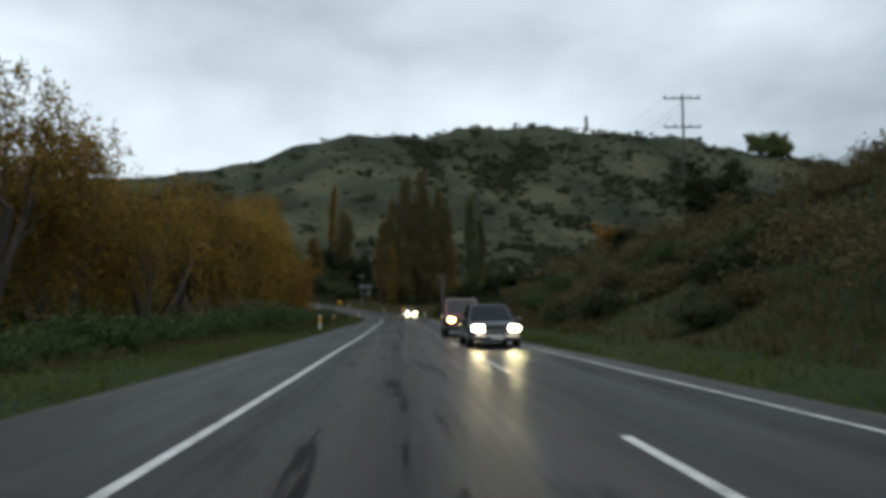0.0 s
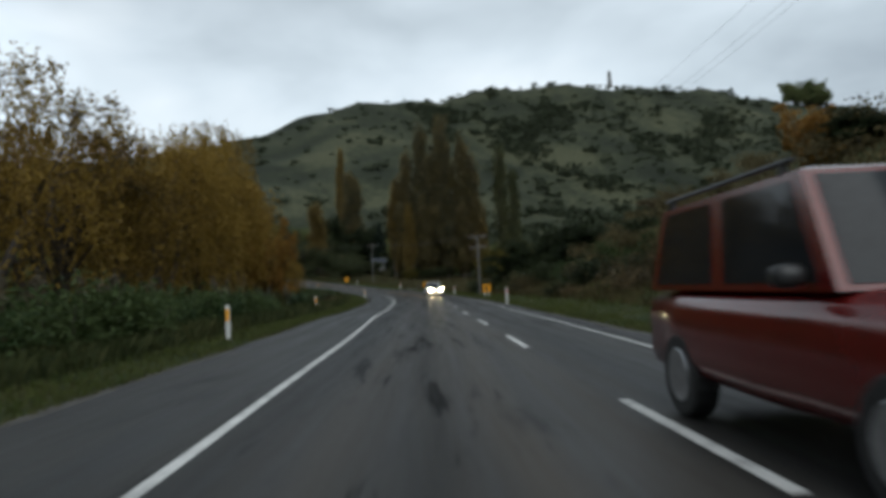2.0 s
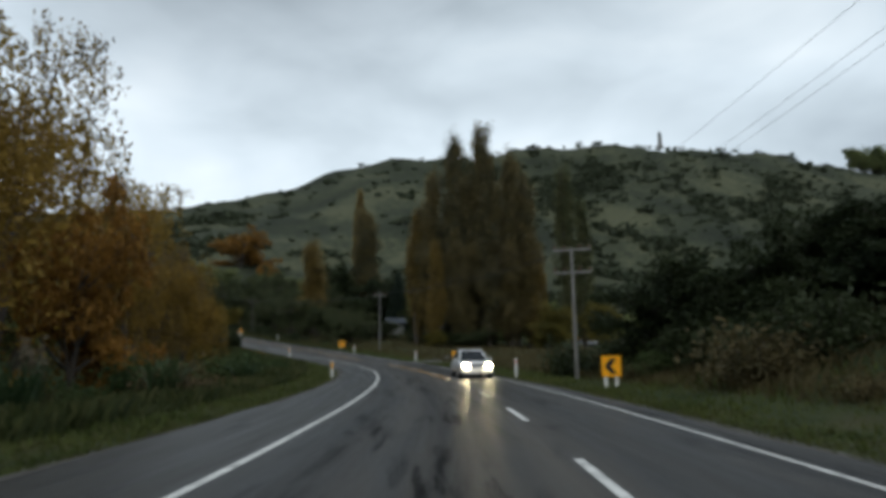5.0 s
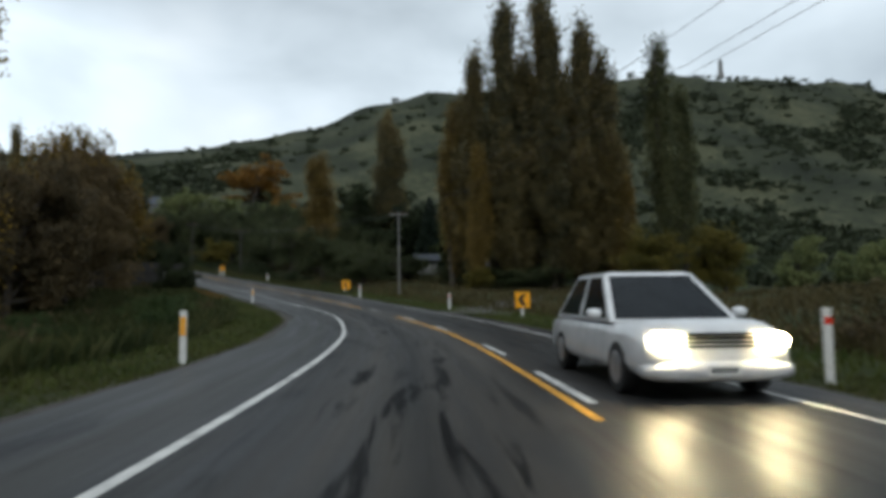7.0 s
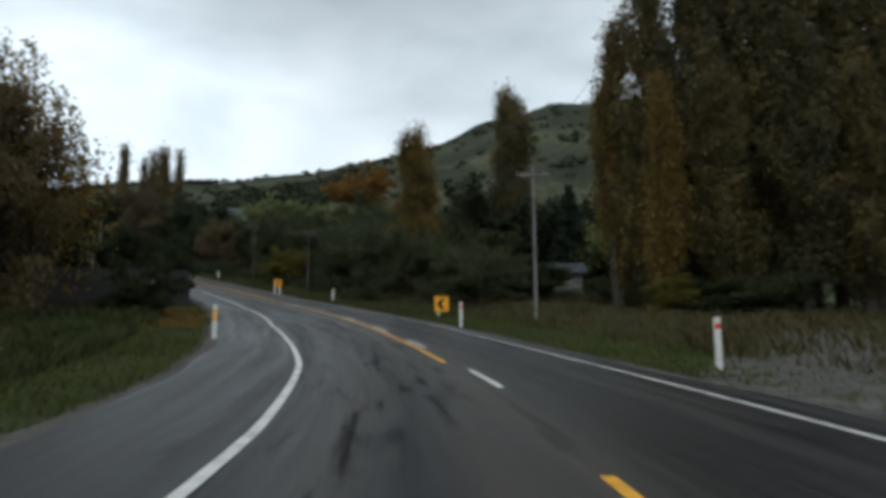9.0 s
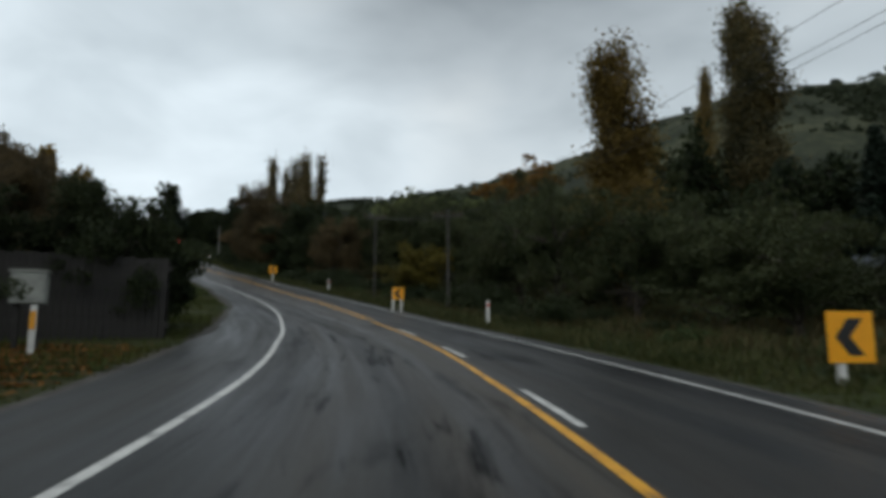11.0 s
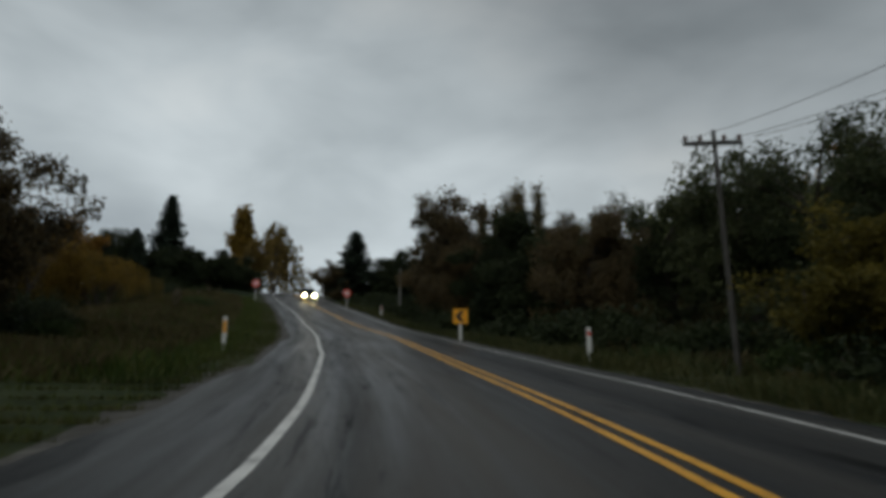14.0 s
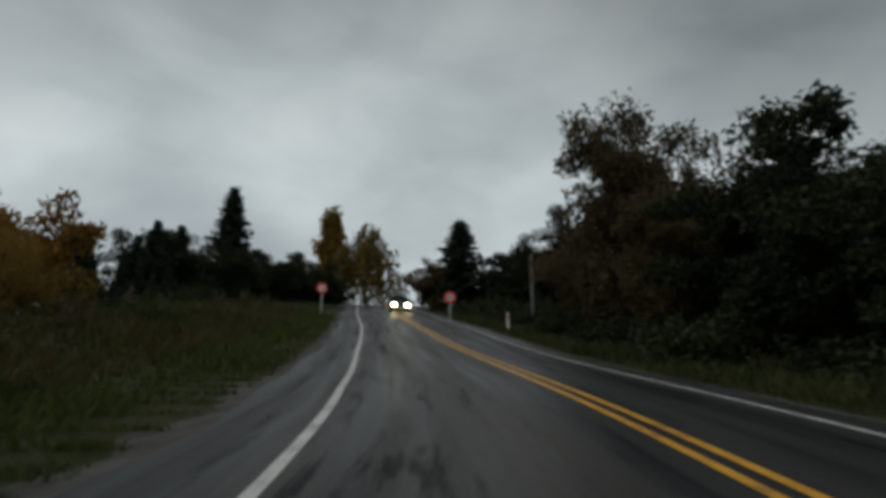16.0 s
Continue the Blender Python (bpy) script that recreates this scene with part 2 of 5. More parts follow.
def ground_material(name, stops):
    """Grass, drier and browner in patches."""
    m, nt, b = material(name)
    tc = nt.nodes.new("ShaderNodeTexCoord")
    n1 = nod(nt, "ShaderNodeTexNoise", Scale=0.02, Detail=8.0, Roughness=0.62, Distortion=0.5)
    n2 = nod(nt, "ShaderNodeTexNoise", Scale=0.35, Detail=6.0, Roughness=0.65)
    n3 = nod(nt, "ShaderNodeTexNoise", Scale=6.0, Detail=4.0, Roughness=0.7)
    for n in (n1, n2, n3):
        nt.links.new(tc.outputs["Object"], n.inputs["Vector"])
    a = nod(nt, "ShaderNodeMath")
    a.operation = "MULTIPLY_ADD"
    nt.links.new(n2.outputs["Fac"], a.inputs[0])
    a.inputs[1].default_value = 0.75
    nt.links.new(n1.outputs["Fac"], a.inputs[2])
    r = ramp(nt, [(0.62 + 0.147 * i, c) for i, c in enumerate(stops)], a.outputs[0])
    g = ramp(nt, [(0.3, (0.6, 0.6, 0.6)), (0.7, (1.2, 1.2, 1.2))], n3.outputs["Fac"])
    mx = nt.nodes.new("ShaderNodeMix")
    mx.data_type, mx.blend_type = "RGBA", "MULTIPLY"
    mx.inputs[0].default_value = 1.0
    nt.links.new(r.outputs[0], mx.inputs[6])
    nt.links.new(g.outputs[0], mx.inputs[7])
    nt.links.new(mx.outputs[2], b.inputs["Base Color"])
    b.inputs["Roughness"].default_value = 0.9
    b.inputs["Specular IOR Level"].default_value = 0.15
    bp = nod(nt, "ShaderNodeBump", Strength=0.6, Distance=0.15)
    nt.links.new(n3.outputs["Fac"], bp.inputs["Height"])
    nt.links.new(bp.outputs[0], b.inputs["Normal"])
    return m


M_ASPHALT = asphalt_material()
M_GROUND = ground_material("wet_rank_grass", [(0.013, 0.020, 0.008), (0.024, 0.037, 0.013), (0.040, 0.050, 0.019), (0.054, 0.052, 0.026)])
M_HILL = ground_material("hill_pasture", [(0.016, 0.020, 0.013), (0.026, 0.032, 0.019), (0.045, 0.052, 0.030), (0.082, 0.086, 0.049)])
M_GRAVEL = plain("wet_gravel", [(0.045, 0.044, 0.041), (0.08, 0.077, 0.071), (0.13, 0.125, 0.114)], 2.0, 0.95, bump=0.6, spec=0.12)
M_WHITE = plain("worn_white_paint", [(0.10, 0.10, 0.10), (0.48, 0.48, 0.465), (0.62, 0.62, 0.60), (0.68, 0.68, 0.66)], 2.5, 0.6, bump=0.2)
M_YELLOW = plain("worn_yellow_paint", [(0.12, 0.075, 0.03), (0.60, 0.29, 0.02), (0.74, 0.37, 0.025), (0.78, 0.40, 0.03)], 2.5, 0.5, bump=0.2)
M_BARK = plain("dark_bark", [(0.025, 0.02, 0.016), (0.06, 0.048, 0.038), (0.1, 0.085, 0.07)], 3.0, 0.9, bump=0.6)
M_GREYBARK = plain("pale_grey_bark", [(0.10, 0.095, 0.085), (0.2, 0.19, 0.17), (0.28, 0.27, 0.25)], 3.0, 0.9, bump=0.5)
M_POSTWHITE = plain("white_plastic", [(0.5, 0.5, 0.47), (0.68, 0.68, 0.65), (0.76, 0.76, 0.74)], 6.0, 0.5)
M_AMBER = plain("amber_reflector", [(0.75, 0.32, 0.03), (0.9, 0.42, 0.05), (0.95, 0.5, 0.08)], 20.0, 0.25)
M_REDREF = plain("red_reflector", [(0.5, 0.03, 0.02), (0.7, 0.05, 0.03), (0.75, 0.07, 0.04)], 20.0, 0.25)
M_SIGNYELLOW = plain("sign_yellow_sheeting", [(0.84, 0.36, 0.006), (0.92, 0.40, 0.008), (0.96, 0.43, 0.012)], 4.0, 0.35)
M_SIGNBLACK = plain("sign_black", [(0.008, 0.008, 0.008), (0.015, 0.015, 0.015), (0.02, 0.02, 0.02)], 4.0, 0.4)
M_SIGNWHITE = plain("sign_white_sheeting", [(0.7, 0.7, 0.68), (0.8, 0.8, 0.78), (0.84, 0.84, 0.82)], 4.0, 0.35)
M_SIGNRED = plain("sign_red_sheeting", [(0.75, 0.05, 0.03), (0.88, 0.07, 0.04), (0.92, 0.09, 0.05)], 4.0, 0.3)
M_GALV = plain("galvanised_steel", [(0.25, 0.26, 0.27), (0.42, 0.43, 0.44), (0.52, 0.53, 0.54)], 6.0, 0.5, 0.8)
M_POLE = plain("weathered_pole", [(0.10, 0.097, 0.09), (0.19, 0.185, 0.175), (0.26, 0.25, 0.235)], 2.0, 0.85, bump=0.4)
M_DARKPOLE = plain("dark_wet_timber_pole", [(0.035, 0.033, 0.03), (0.06, 0.056, 0.05), (0.09, 0.085, 0.078)], 2.0, 0.85, bump=0.4)
M_WIRE = plain("dark_wire", [(0.02, 0.02, 0.02), (0.04, 0.04, 0.04), (0.05, 0.05, 0.05)], 2.0, 0.6)
M_CERAMIC = plain("brown_porcelain", [(0.05, 0.02, 0.012), (0.09, 0.04, 0.02), (0.12, 0.05, 0.03)], 8.0, 0.2)
M_FENCE = plain("dark_fence_board", [(0.012, 0.012, 0.012), (0.03, 0.028, 0.026), (0.055, 0.05, 0.046)], 1.3, 0.85, bump=0.5)
M_BOXGREY = plain("pale_grey_metal", [(0.2, 0.21, 0.19), (0.32, 0.33, 0.3), (0.4, 0.41, 0.37)], 3.0, 0.6)
M_ROOF = plain("blue_grey_roof", [(0.022, 0.027, 0.036), (0.04, 0.047, 0.06), (0.06, 0.068, 0.082)], 1.0, 0.5)
M_WALL = plain("weatherboard_paint", [(0.14, 0.14, 0.135), (0.21, 0.21, 0.2), (0.27, 0.27, 0.255)], 1.0, 0.7)
M_WINDOW = plain("dark_window_glass", [(0.01, 0.012, 0.014), (0.02, 0.023, 0.026), (0.03, 0.033, 0.036)], 1.0, 0.06)

L_GOLD = leafy("golden_willow_leaves", [(0.042, 0.033, 0.012), (0.108, 0.072, 0.020), (0.195, 0.125, 0.028), (0.285, 0.188, 0.038)], 0.4)
L_POPLAR = leafy("turning_poplar_leaves", [(0.058, 0.061, 0.038), (0.097, 0.095, 0.055), (0.130, 0.117, 0.061), (0.195, 0.152, 0.064)], 0.35)
L_POPDARK = leafy("dark_poplar_leaves", [(0.043, 0.055, 0.029), (0.079, 0.091, 0.043), (0.126, 0.126, 0.055)], 0.3)
L_DARK = leafy("dark_evergreen_leaves", [(0.009, 0.015, 0.007), (0.019, 0.029, 0.012), (0.036, 0.047, 0.019)], 0.2)
L_MID = leafy("mid_green_leaves", [(0.056, 0.080, 0.037), (0.106, 0.140, 0.057), (0.181, 0.200, 0.080)], 0.3)
L_MIDDARK = leafy("dull_green_leaves", [(0.022, 0.031, 0.015), (0.042, 0.056, 0.025), (0.074, 0.085, 0.037)], 0.25)
L_BUSH = leafy("green_bush_leaves", [(0.017, 0.033, 0.011), (0.036, 0.062, 0.020), (0.068, 0.094, 0.032)], 0.3)
L_BANK = leafy("olive_scrub_leaves", [(0.036, 0.036, 0.018), (0.072, 0.063, 0.030), (0.125, 0.100, 0.046)], 0.3)
L_LITTER = leafy("fallen_leaves", [(0.08, 0.035, 0.012), (0.15, 0.07, 0.02), (0.22, 0.11, 0.03)], 0.1)
L_RANK = leafy("rank_grass_blades", [(0.020, 0.029, 0.010), (0.042, 0.054, 0.018), (0.085, 0.086, 0.033)], 0.35)
L_GOLDPOP = leafy("golden_poplar_leaves", [(0.052, 0.046, 0.023), (0.098, 0.077, 0.034), (0.155, 0.112, 0.040), (0.235, 0.165, 0.048)], 0.35)
L_BROWN = leafy("russet_leaves", [(0.044, 0.038, 0.024), (0.084, 0.068, 0.038), (0.14, 0.102, 0.050)], 0.3)
L_ORANGE = leafy("orange_leaves", [(0.10, 0.052, 0.015), (0.21, 0.112, 0.026), (0.33, 0.175, 0.038)], 0.4)
L_YELLOW = leafy("yellow_green_leaves", [(0.050, 0.048, 0.014), (0.105, 0.092, 0.022), (0.185, 0.150, 0.032)], 0.4)
L_FIR = leafy("fir_needles", [(0.008, 0.016, 0.011), (0.018, 0.03, 0.02), (0.032, 0.046, 0.03)], 0.15)
L_SCRUB = leafy("hill_scrub_leaves", [(0.020, 0.029, 0.017), (0.034, 0.045, 0.025), (0.052, 0.062, 0.034)], 0.2)
L_GRASS = leafy("verge_grass_blades", [(0.024, 0.043, 0.010), (0.048, 0.076, 0.018), (0.088, 0.104, 0.027)], 0.4)
L_DRY = leafy("dry_grass_blades", [(0.026, 0.024, 0.011), (0.050, 0.043, 0.019), (0.095, 0.078, 0.034)], 0.35)
L_FLAX = leafy("flax_blades", [(0.02, 0.04, 0.018), (0.04, 0.068, 0.03), (0.075, 0.1, 0.045)], 0.3, 0.4)
L_PLUME = leafy("cream_plumes", [(0.08, 0.068, 0.045), (0.13, 0.11, 0.075), (0.19, 0.16, 0.11)], 0.4)

# ---- mesh helpers ----
RNG = np.random.default_rng(7)


class Mesh:
    """Gathers vertices and faces, then becomes one mesh."""
    def __init__(self):
        self.v, self.f, self.n = [], [], 0

    def add(self, verts, faces):
        verts = np.asarray(verts, float).reshape(-1, 3)
        self.v.append(verts)
        self.f.extend([tuple(int(i) + self.n for i in q) for q in faces])
        self.n += len(verts)
        return self

    def quads(self, corners):
        """corners: n x 4 x 3."""
        n = len(corners)
        idx = (np.arange(n * 4) + self.n).reshape(n, 4)
        self.v.append(corners.reshape(-1, 3))
        self.f.extend(map(tuple, idx.tolist()))
        self.n += n * 4
        return self

    def tube(self, pts, radii, sides=6):
        pts = np.asarray(pts, float)
        rings = []
        for i, p in enumerate(pts):
            d = pts[min(i + 1, len(pts) - 1)] - pts[max(i - 1, 0)]
            d = d / (np.linalg.norm(d) + 1e-9)
            a = np.cross(d, (0, 0, 1) if abs(d[2]) < 0.9 else (1, 0, 0))
            a /= np.linalg.norm(a)
            b = np.cross(d, a)
            th = np.arange(sides) * 2 * np.pi / sides
            rings.append(p + radii[i] * (np.cos(th)[:, None] * a + np.sin(th)[:, None] * b))
        f = []
        for i in range(len(pts) - 1):
            for k in range(sides):
                k2 = (k + 1) % sides
                f.append((i * sides + k, i * sides + k2, (i + 1) * sides + k2, (i + 1) * sides + k))
        f.append(tuple(range(sides))[::-1])
        f.append(tuple(range((len(pts) - 1) * sides, len(pts) * sides)))
        return self.add(np.concatenate(rings), f)

    def box(self, lo, hi, bevel=0.0):
        """A box with chamfered upright edges when bevel is given."""
        x0, y0, z0 = lo
        x1, y1, z1 = hi
        b = bevel
        if b:
            ring = [(x0 + b, y0), (x1 - b, y0), (x1, y0 + b), (x1, y1 - b), (x1 - b, y1), (x0 + b, y1), (x0, y1 - b), (x0, y0 + b)]
        else:
            ring = [(x0, y0), (x1, y0), (x1, y1), (x0, y1)]
        return self.prism(ring, z0, z1)

    def prism(self, ring, z0, z1):
        n = len(ring)
        v = [(x, y, z0) for x, y in ring] + [(x, y, z1) for x, y in ring]
        f = [(i, (i + 1) % n, n + (i + 1) % n, n + i) for i in range(n)] + [tuple(range(n))[::-1], tuple(range(n, 2 * n))]
        return self.add(v, f)

    def data(self, name, mat, smooth=False):
        me = bpy.data.meshes.new(name)
        me.from_pydata(np.concatenate(self.v).tolist() if self.v else [], [], self.f)
        me.materials.append(mat)
        if smooth:
            me.polygons.foreach_set("use_smooth", [True] * len(me.polygons))
        me.update()
        return me


def part(name, mesh, mat, parent=None, label="", smooth=False, at=None):
    ob = new(name, mesh.data(name, mat, smooth) if isinstance(mesh, Mesh) else mesh)
    if parent is not None:
        ob.parent = parent
    if at is not None:
        ob.matrix_basis = at
    if label:
        tagged(ob, label)
    return ob


def empty(name, m=None):
    ob = new(name)
    ob.empty_display_size = 0.3
    if m is not None:
        ob.matrix_basis = m
    return ob


def leaves(mesh, centres, size, stretch=1.0, droop=0.0):
    """A small bent leaf clump (one quad) at each centre, turned at random."""
    n = len(centres)
    a = RNG.normal(size=(n, 3))
    a[:, 2] = a[:, 2] * (1 - droop) + droop * 1.6 * np.sign(RNG.normal(size=n))
    a /= np.linalg.norm(a, axis=1, keepdims=True)
    b = np.cross(a, RNG.normal(size=(n, 3)))
    b /= np.linalg.norm(b, axis=1, keepdims=True) + 1e-9
    s = size * RNG.uniform(0.55, 1.35, (n, 1))
    a, b = a * s * stretch, b * s
    c = np.cross(a, b) / (np.linalg.norm(a, axis=1, keepdims=True)) * 0.35
    mesh.quads(np.stack([centres - a, centres - b * 0.6 + c, centres + a, centres + b * 0.6 + c], 1))


def smooth01(x):
    x = np.clip(x, 0, 1)
    return x * x * (3 - 2 * x)


# ---- the road's line and the lie of the land ----
ROAD = [(3.5, -57.9, -0.0), (1.8, -29.9, -0.0), (0.0, -0.0, -0.0), (-0.8, 12.0, -0.01), (-1.7, 23.9, -0.02), (-2.4, 35.9, -0.04), (-3.0, 47.9, -0.04), (-3.8, 59.9, -0.03), (-4.3, 71.9, -0.06), (-5.2, 83.8, -0.04), (-6.7, 95.7, 0.04), (-8.7, 107.6, 0.16), (-11.4, 119.3, 0.41), (-15.2, 130.6, 0.77), (-20.5, 141.3, 1.35), (-27.1, 151.3, 2.23), (-34.8, 160.4, 3.26), (-43.7, 168.4, 4.53), (-53.3, 175.4, 6.12), (-63.5, 181.4, 7.96), (-73.7, 187.4, 9.9), (-84.4, 192.4, 12.07), (-95.1, 197.2, 14.51), (-105.9, 202.0, 16.92), (-116.6, 206.8, 19.33), (-127.3, 211.6, 21.7), (-138.2, 216.4, 23.37), (-187.5, 238.3, 22.12)]
# offsets from that line, by the length along the road: white line at the near edge, centre, white line at the far edge
NEAR = ((-60, -2.11), (0, -2.11), (7, -2.03), (14, -1.96), (21, -1.87), (28, -1.81), (35, -1.86), (42, -1.99), (49, -2.09), (56, -2.17), (63, -2.25), (70, -2.43), (77, -2.57), (84, -2.52), (91, -2.33), (98, -2.15), (105, -2.0), (112, -1.81), (119, -1.69), (126, -1.68), (133, -1.56), (140, -1.68), (147, -2.04), (154, -2.3), (161, -2.09), (168, -1.99), (175, -1.6), (182, -1.1), (189, -0.75), (196, -0.66), (203, -0.46), (210, -0.73), (217, -0.92), (224, -0.84), (231, -0.74), (238, -0.68), (245, -0.75), (252, -0.87), (259, -1.0), (350, -1.2))
MIDDLE = ((-60, 2.05), (0, 2.05), (7, 2.06), (14, 2.08), (21, 2.11), (28, 2.08), (35, 1.95), (42, 1.8), (49, 1.73), (56, 1.77), (63, 1.66), (70, 1.53), (77, 1.5), (84, 1.55), (91, 1.62), (98, 1.68), (105, 1.68), (112, 1.64), (119, 1.54), (126, 1.35), (133, 1.26), (140, 1.28), (147, 1.34), (154, 1.44), (161, 1.56), (168, 1.81), (175, 2.05), (182, 2.4), (189, 2.62), (196, 2.72), (203, 2.8), (210, 2.67), (217, 2.56), (224, 2.47), (231, 2.29), (238, 2.19), (245, 2.15), (252, 2.14), (259, 2.14), (350, 2.3))
FAR = ((-60, 4.78), (0, 4.78), (7, 4.64), (14, 4.49), (21, 4.38), (28, 4.17), (35, 3.97), (42, 3.82), (49, 3.84), (56, 3.85), (63, 3.91), (70, 3.86), (77, 3.87), (84, 3.93), (91, 4.02), (98, 4.07), (105, 4.01), (112, 3.91), (119, 3.94), (126, 3.99), (133, 3.97), (140, 4.03), (147, 4.13), (154, 4.22), (161, 4.3), (168, 4.43), (175, 4.66), (182, 4.83), (189, 5.0), (196, 5.3), (203, 5.15), (210, 4.72), (217, 4.65), (224, 4.58), (231, 4.57), (238, 4.59), (245, 4.63), (252, 4.68), (259, 4.73), (350, 4.7))
SHOULDER = ((-60, -2.45), (60, -2.4), (130, -2.05), (180, -2.0), (212, -1.2), (350, -1.1))


def offset(table, s):
    return np.interp(s, [a for a, _ in table], [b for _, b in table])


def catmull(points, step=1.0):
    p = np.array(points)
    p = np.vstack([2 * p[0] - p[1], p, 2 * p[-1] - p[-2]])
    out = []
    for i in range(1, len(p) - 2):
        n = max(2, int(np.linalg.norm(p[i + 1] - p[i]) / step))
        u = np.arange(n)[:, None] / n
        out.append(0.5 * (2 * p[i] + (p[i + 1] - p[i - 1]) * u + (2 * p[i - 1] - 5 * p[i] + 4 * p[i + 1] - p[i + 2]) * u ** 2 + (3 * p[i] - p[i - 1] - 3 * p[i + 1] + p[i + 2]) * u ** 3))
    return np.vstack(out)


LINE = catmull(ROAD)
STEP = np.concatenate([[0], np.cumsum(np.linalg.norm(np.diff(LINE, axis=0), axis=1))])
STEP -= STEP[np.argmin(np.abs(LINE[:, 1]) + np.abs(LINE[:, 0]))]
TANG = np.gradient(LINE, axis=0)
TANG /= np.linalg.norm(TANG[:, :2], axis=1, keepdims=True)
SIDE = np.stack([TANG[:, 1], -TANG[:, 0]], 1)


def on_road(s, d, up=0.0):
    """The place at length s and offset d (to the right) from the line."""
    s = np.asarray(s, float)
    c = np.stack([np.interp(s, STEP, LINE[:, k]) for k in range(3)], -1)
    n = np.stack([np.interp(s, STEP, SIDE[:, k]) for k in range(2)], -1)
    c[..., :2] += n * np.asarray(d)[..., None]
    c[..., 2] += up
    return c


def heading(s):
    return math.degrees(math.atan2(-float(np.interp(s, STEP, TANG[:, 0])), float(np.interp(s, STEP, TANG[:, 1]))))


def road_coords(x, y):
    """Length and offset of the nearest spot of the road."""
    s, d = np.empty(len(x)), np.empty(len(x))
    for i in range(0, len(x), 4000):
        dx, dy = x[i:i + 4000, None] - LINE[None, :, 0], y[i:i + 4000, None] - LINE[None, :, 1]
        k = np.argmin(dx * dx + dy * dy, 1)
        r = np.arange(len(k))
        s[i:i + 4000] = STEP[k]
        side = dx[r, k] * SIDE[k, 0] + dy[r, k] * SIDE[k, 1]
        d[i:i + 4000] = np.sign(side) * np.hypot(dx[r, k], dy[r, k])
    return s, d


RIDGE = np.array([(-900, 380, 90), (-330, 420, 84), (-244, 457, 91), (-200, 475, 98), (-141, 500, 114), (-111, 513, 130), (-68, 531, 143), (-15, 554, 147), (29, 568, 159), (84, 582, 163), (128, 594, 162), (225, 629, 165), (292, 653, 157), (360, 675, 154), (700, 760, 150), (1500, 900, 140)], float)


def wave(x, y, k, seed):
    r = np.random.default_rng(seed)
    z = np.zeros_like(x)
    for _ in range(7):
        a, ph, q = r.uniform(0, 2 * np.pi), r.uniform(0, 6.28), k * r.uniform(0.6, 1.7)
        z += np.sin((x * np.cos(a) + y * np.sin(a)) * q + ph)
    return z / 7


def height(x, y):
    x, y = np.atleast_1d(np.asarray(x, float)), np.atleast_1d(np.asarray(y, float))
    s, d = road_coords(x, y)
    zr = np.interp(s, STEP, LINE[:, 2])
    edge_l, edge_r = offset(NEAR, s) - 3.3, offset(FAR, s) + 2.2
    # land beside the road
    bank = 8.6 * (1 - 0.72 * smooth01((s - 78) / 34)) * (1 - 0.75 * smooth01((s - 118) / 25)) + 3.0 * smooth01((s - 165) / 40)
    right = bank * smooth01((d - edge_r) / (20 + 8 * smooth01((s - 90) / 40)))
    left = -1.2 * smooth01((edge_l - d - 1) / 12) * (1 - smooth01((s - 130) / 40)) + smooth01((s - 205) / 22) * (0.6 * smooth01((edge_l - d) / 4) - 0.2 * np.clip(edge_l - d - 6, 0, 30))
    z = zr - 0.10 + np.where(d > 0, right, left)
    rough = smooth01((np.abs(d) - 8) / 12)
    z += rough * (0.35 * wave(x, y, 0.35, 1) + 0.6 * wave(x, y, 0.11, 2))
    # the long hill beyond the valley
    best = np.full(len(x), 1e18)
    w, top = np.zeros(len(x)), np.zeros(len(x))
    for a, b in zip(RIDGE[:-1], RIDGE[1:]):
        v = b[:2] - a[:2]
        u = np.clip(((x - a[0]) * v[0] + (y - a[1]) * v[1]) / (v @ v), 0, 1)
        px, py = a[0] + u * v[0], a[1] + u * v[1]
        q = (x - px) ** 2 + (y - py) ** 2
        m = q < best
        best[m] = q[m]
        side = (x - px) * v[1] - (y - py) * v[0]
        w[m] = (np.sign(side) * np.sqrt(q))[m]
        top[m] = (a[2] + u * (b[2] - a[2]))[m]
    zs = np.clip(zr, -2, 21)
    front = zs + (top - zs) * np.clip(1 - w / 330, 0, 1) ** 1.5
    back = top + w * 0.10
    hill = np.where(w > 0, front, np.maximum(back, 60))
    slope = np.clip(w / 40, 0, 1) * np.clip((330 - w) / 90, 0, 1)
    hill += slope * (5.0 * wave(x, y, 0.028, 3) + 2.0 * wave(x, y, 0.07, 4))
    far = smooth01((np.abs(d) - 28) / 60) * (y > 60)
    z = z + np.maximum(hill - z, 0) * far
    # the land closing in behind
    z += 90 * smooth01((-y - 150) / 400) + 60 * smooth01((np.abs(x) - 250) / 600) * (y < 300) * smooth01((300 - y) / 200)
    return z


def ground_z(x, y):
    return float(height([x], [y])[0])


def spread(lo, hi, fine_lo, fine_hi, step, growth=1.10):
    mid = list(np.arange(fine_lo, fine_hi, step))
    a, d = [fine_lo], step
    while a[-1] > lo:
        d *= growth
        a.append(a[-1] - d)
    b, d = [mid[-1]], step
    while b[-1] < hi:
        d *= growth
        b.append(b[-1] + d)
    return np.array(a[:0:-1] + mid + b[1:])


